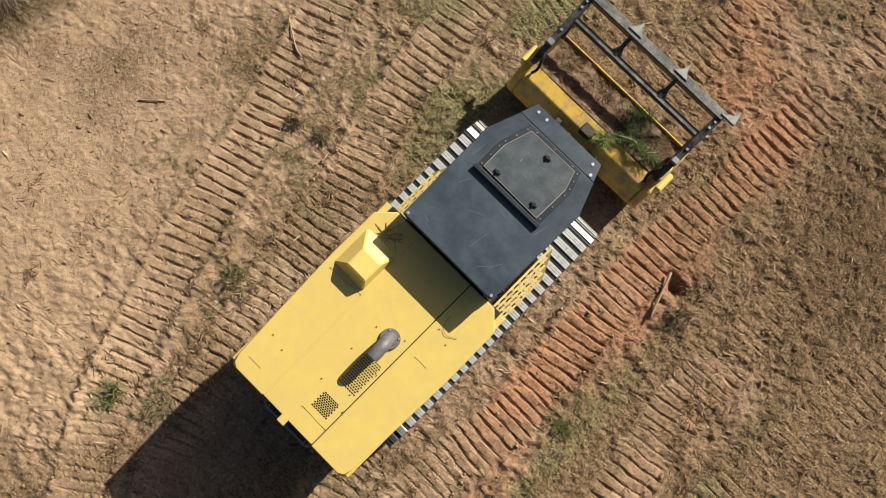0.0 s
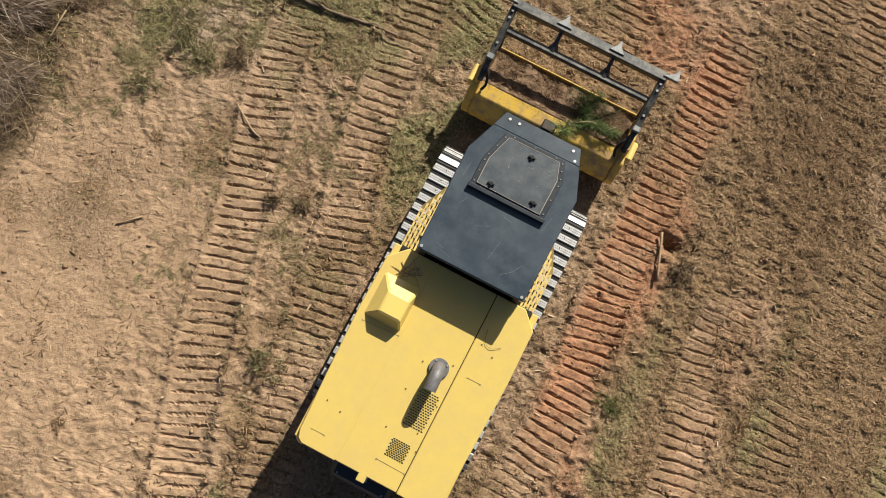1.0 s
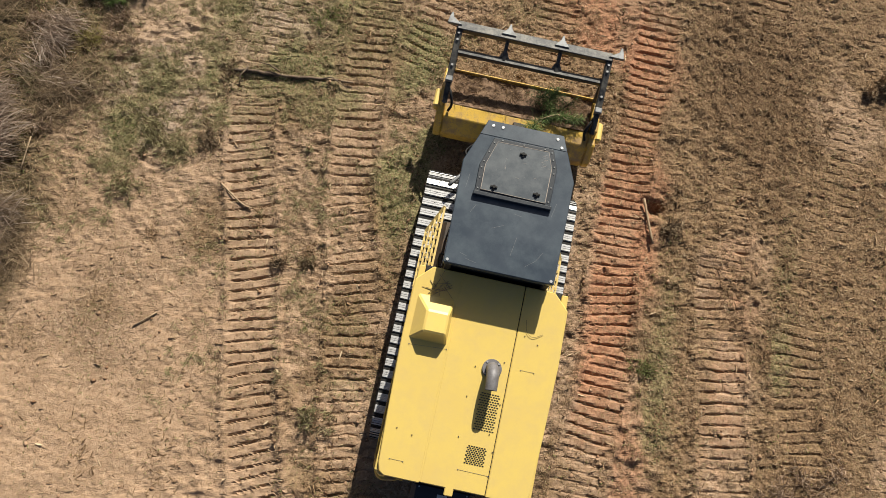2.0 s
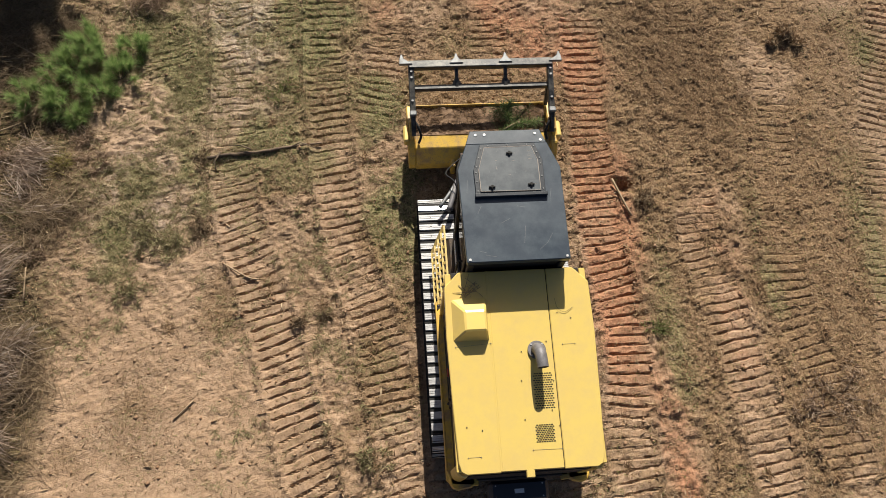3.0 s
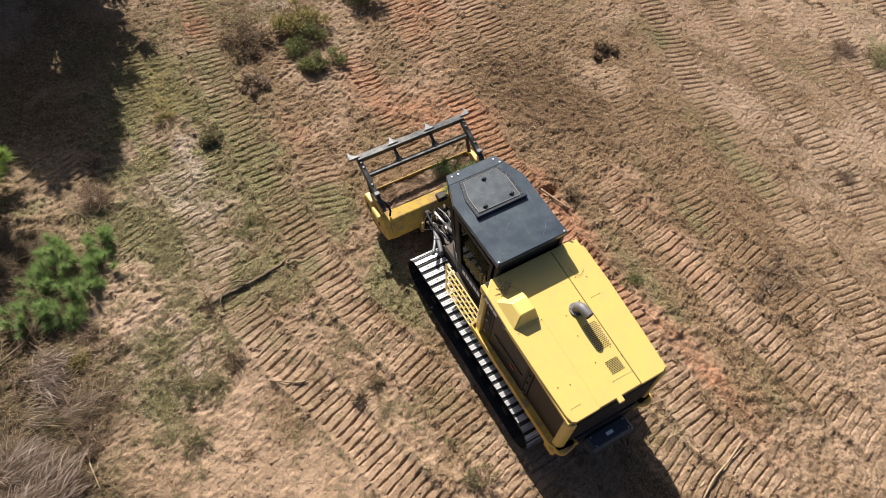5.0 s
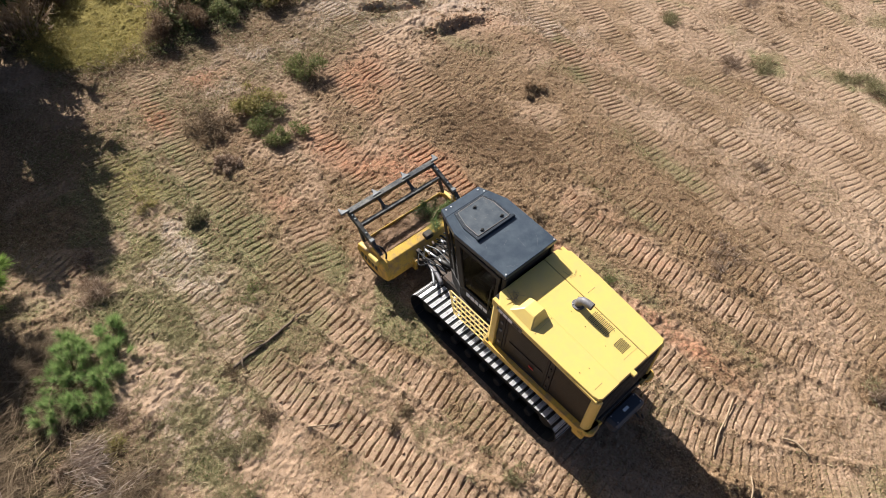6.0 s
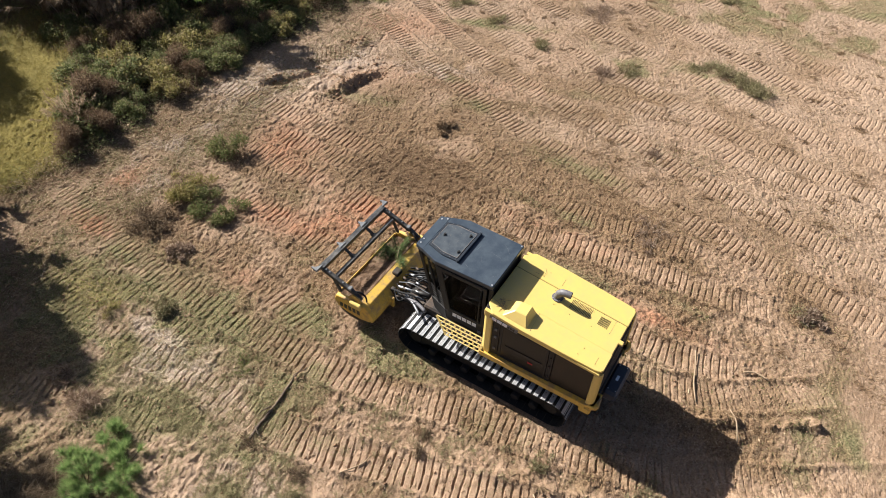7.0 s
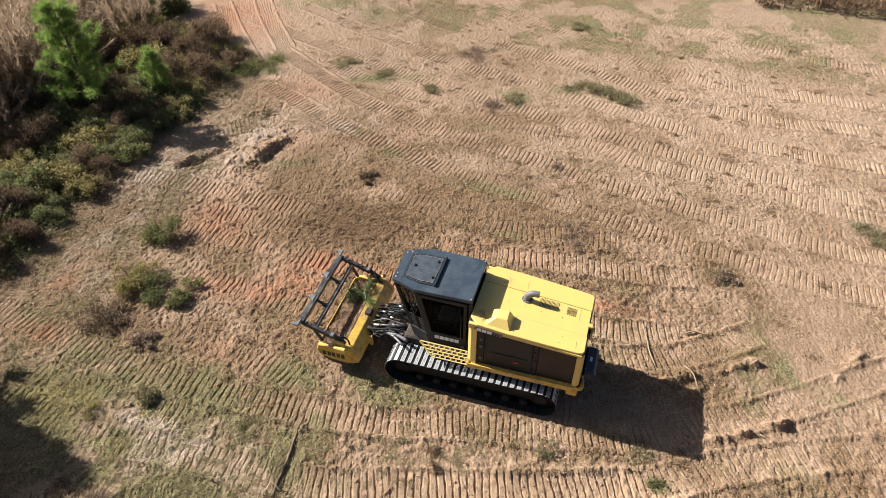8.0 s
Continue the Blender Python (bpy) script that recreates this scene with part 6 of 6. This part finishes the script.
KINDS = [weed("shrub", 0.4, 15.4, 0.95, 1.0, SHRUB_GREEN, "dense dark green bramble bush at the field's edge", 2400, (0.08, 0.16), (0.5, 1.0), chips_of),
         weed("shrub", 3.4, 15.2, 0.9, 0.85, SHRUB_OLIVE, "olive green bush at the field's edge", 2300, (0.08, 0.16), (0.5, 1.0), chips_of),
         weed("shrub", 11.2, 14.9, 0.9, 1.2, DEAD_LEAVES, "twiggy brown dead shrub at the field's edge", 2700, (0.08, 0.26), (0.15, 0.5), chips_of),
         reed(6.0, 21.2, "tall dry grass with pale feathery heads")]
for ob in KINDS[:3]:
    ob.location.z -= 0.1
for ob in KINDS:
    tagged(ob, group="brush at the field's edge")
spread = random.Random(12)
for k in range(210):
    x = spread.uniform(-4.5, 15.2)
    y = float(np.interp(x, [-4.6, -3.6, -1.4, 1.4, 4.2, 7.3, 10.2, 13.4, 15.5], [17.4, 15.8, 14.6, 14.2, 14.3, 14.2, 14.1, 14.2, 17.5])) + abs(spread.gauss(0, 1)) * 3.6
    if golden[cell_of(np.asarray(x), np.asarray(y))] > 0.35 or math.hypot(x - 7.6, y - 17.6) < 0.9:
        continue
    deep = y - 14.5
    kind = spread.choice((2, 2, 1, 3) if x < 0.8 else (0, 0, 0, 1, 1, 2) if x < 6.5 and deep < 3.0 else (2, 2, 1, 0, 1) if x > 9 else (0, 2, 2, 0, 1) if deep < 5 or x < 4.5 else (3, 3, 2))
    shrub_at(KINDS[kind], x, y, spread.uniform(0.55, 1.0) * (0.75 if deep < 1.5 else 1.1), spread.uniform(0, 6.28))

for k in range(90):
    x, y = spread.uniform(9.5, 19.5), spread.uniform(17.0, 34.0)
    if y > float(np.interp(x, [9.5, 13.4, 15.4, 17.5, 19.5], [17.0, 17.0, 18.2, 20.5, 24.0])):
        shrub_at(KINDS[spread.choice((2, 2, 2, 1, 0, 3))], x, y, spread.uniform(0.8, 1.5), spread.uniform(0, 6.28))
for k in range(46):
    x, y = spread.uniform(4.5, 13.5), spread.uniform(19.5, 28.0)
    if y > 19.0 + 0.5 * abs(x - 9):
        shrub_at(KINDS[3], x, y, spread.uniform(1.1, 1.7), spread.uniform(0, 6.28))

# sticks and logs
way = [Vector((-5.0, 3.30, 0.055)).lerp(Vector((-2.92, 3.55, 0.055)), k / 20) + Vector((0, 0.015 * math.sin(0.5 * k), 0.008 * math.sin(0.7 * k))) for k in range(21)]
knots = random.Random(8)
log = tagged(part("fallen_log", tube([p + Vector((knots.uniform(-0.01, 0.01), knots.uniform(-0.007, 0.007), knots.uniform(-0.006, 0.006))) for p in way], [(0.046 - 0.0013 * n) * knots.uniform(0.75, 1.2) for n in range(len(way))], 9), LOG), "dark brown weathered log lying on the soil", "log")
for line in ([(-4.2, 3.42, 0.13), (-4.4, 3.50, 0.15), (-4.6, 3.52, 0.12)], [(-3.45, 3.44, 0.14), (-3.3, 3.52, 0.15), (-3.0, 3.40, 0.10)], [(-4.75, 3.38, 0.14), (-4.85, 3.2, 0.12), (-4.82, 3.02, 0.07)]):
    part("twig", tube(line, [0.016, 0.012, 0.006], 6), WOOD, log)
for line, r in (([(2.47, 2.55, 0.16), (2.58, 2.2, 0.13), (2.72, 1.78, 0.09)], 0.022), ([(1.1, -4.5, 0.05), (1.55, -4.3, 0.05), (2.0, -4.2, 0.09), (2.45, -4.05, 0.06)], 0.020), ([(2.5, -5.2, 0.07), (2.62, -5.45, 0.08), (2.55, -5.75, 0.06)], 0.02), ([(1.3, -5.22, 0.05), (0.95, -5.40, 0.05), (0.58, -5.58, 0.05)], 0.017),
                ([(-6.3, 7.0, 0.2), (-6.15, 6.8, 0.15), (-6.0, 6.62, 0.1)], 0.014), ([(-6.32, 6.98, 0.2), (-6.33, 6.75, 0.15), (-6.4, 6.6, 0.1)], 0.012), ([(-7.6, 5.0, 0.2), (-8.2, 4.3, 0.2), (-8.9, 3.9, 0.2)], 0.014), ([(-7.9, 1.3, 0.1), (-7.85, 0.7, 0.1)], 0.012), ([(-5.3, -1.4, 0.04), (-5.0, -1.1, 0.06)], 0.012), ([(-4.6, 1.2, 0.05), (-4.2, 0.95, 0.06), (-4.0, 0.9, 0.05)], 0.016)):
    z = [max(float(ground_z(p[0] + u, p[1] + w)) for u in (-0.12, 0, 0.12) for w in (-0.12, -0.06, 0, 0.06, 0.12)) for p in line]
    tagged(part("stick", tube(curve([(p[0], p[1], h + r) for p, h in zip(line, z)], 3), r, 6), STICK), "pale dry stick lying on the soil", "stick")

# debris and a pine branch that lie on the mulching head
dx, dy = np.meshgrid(np.linspace(-1.19, 1.19, 120), np.linspace(3.15, 3.795, 40))
dz = 0.885 - 0.14 * smooth(dy, 3.12, 3.55) + (0.03 + 0.09 * smooth(dy, 3.1, 3.3)) * (layered(dx, dy, 0.25, 171, 4) - 0.45)
di = np.arange(dx.size).reshape(dx.shape)
heap = from_arrays("debris_heap", np.stack([dx, dy, dz], -1).reshape(-1, 3), np.stack([di[:-1, :-1], di[:-1, 1:], di[1:, 1:], di[1:, :-1]], -1).reshape(-1, 4), CLOD)
tagged(heap, "brown soil and mulch heaped on the mulching head", "debris", kind="stuff")
n = 2600
at = np.stack([rng.uniform(-1.15, 1.15, n), rng.uniform(3.18, 3.80, n), np.zeros(n)], 1)
at[:, 2] = 0.895 - 0.14 * smooth(at[:, 1], 3.12, 3.55)
a = rng.uniform(0, 6.28, n)
v, f = slivers(at, np.stack([np.cos(a), np.sin(a), rng.uniform(0, 0.6, n)], 1), rng.uniform(0.05, 0.16, n), rng.uniform(0.004, 0.010, n))
tagged(from_arrays("mulch_straw", v, f, LITTER), "brown shredded stalks strewn over the debris", "litter", kind="stuff")
branch = tagged(new("pine_branch"), "cut green pine branch lying on the mulching head", "branch")
twigs, groups = bmesh.new(), []
for line in ([(0.25, 3.0, 0.98), (0.5, 3.25, 0.95), (0.85, 3.6, 0.95)], [(0.5, 3.25, 0.95), (0.75, 3.25, 1.02), (1.0, 3.3, 1.0)], [(0.5, 3.3, 0.95), (0.45, 3.5, 1.0), (0.55, 3.7, 0.98)]):
    pts = curve(line, 5)
    add_into(twigs, tube(pts, 0.010, 5))
    for p in pts[2:]:
        m = 42
        groups.append(slivers(np.repeat(np.array(p)[None], m, 0), rng.normal(size=(m, 3)) + (0.2, 0.0, 0.3), rng.uniform(0.10, 0.2, m), np.full(m, 0.006), 0.2))
m = 220
groups.append(slivers(np.repeat(np.array((0.28, 2.98, 0.98))[None], m, 0) + rng.normal(size=(m, 3)) * 0.04, rng.normal(size=(m, 3)) * 0.7 + (-0.2, -0.5, 0.3), rng.uniform(0.14, 0.26, m), np.full(m, 0.007), 0.15))
part("twig", twigs, WOOD, branch)
from_arrays("needles", *together(groups), BRANCH, branch)
m = 700
c = np.array((0.42, 3.55, 0.90)) + rng.normal(size=(m, 3)) * (0.16, 0.10, 0.04)
v, f = slivers(c, rng.normal(size=(m, 3)) + (0, 0, 0.2), rng.uniform(0.08, 0.18, m), np.full(m, 0.006), 0.2)
from_arrays("needles", v, f, NEEDLE_DARK, branch)
part("twig", tube(curve([(0.35, 3.15, 0.97), (0.62, 3.28, 1.0), (0.80, 3.22, 1.02), (1.0, 3.42, 0.97)], 5), 0.013, 6), STICK, branch)
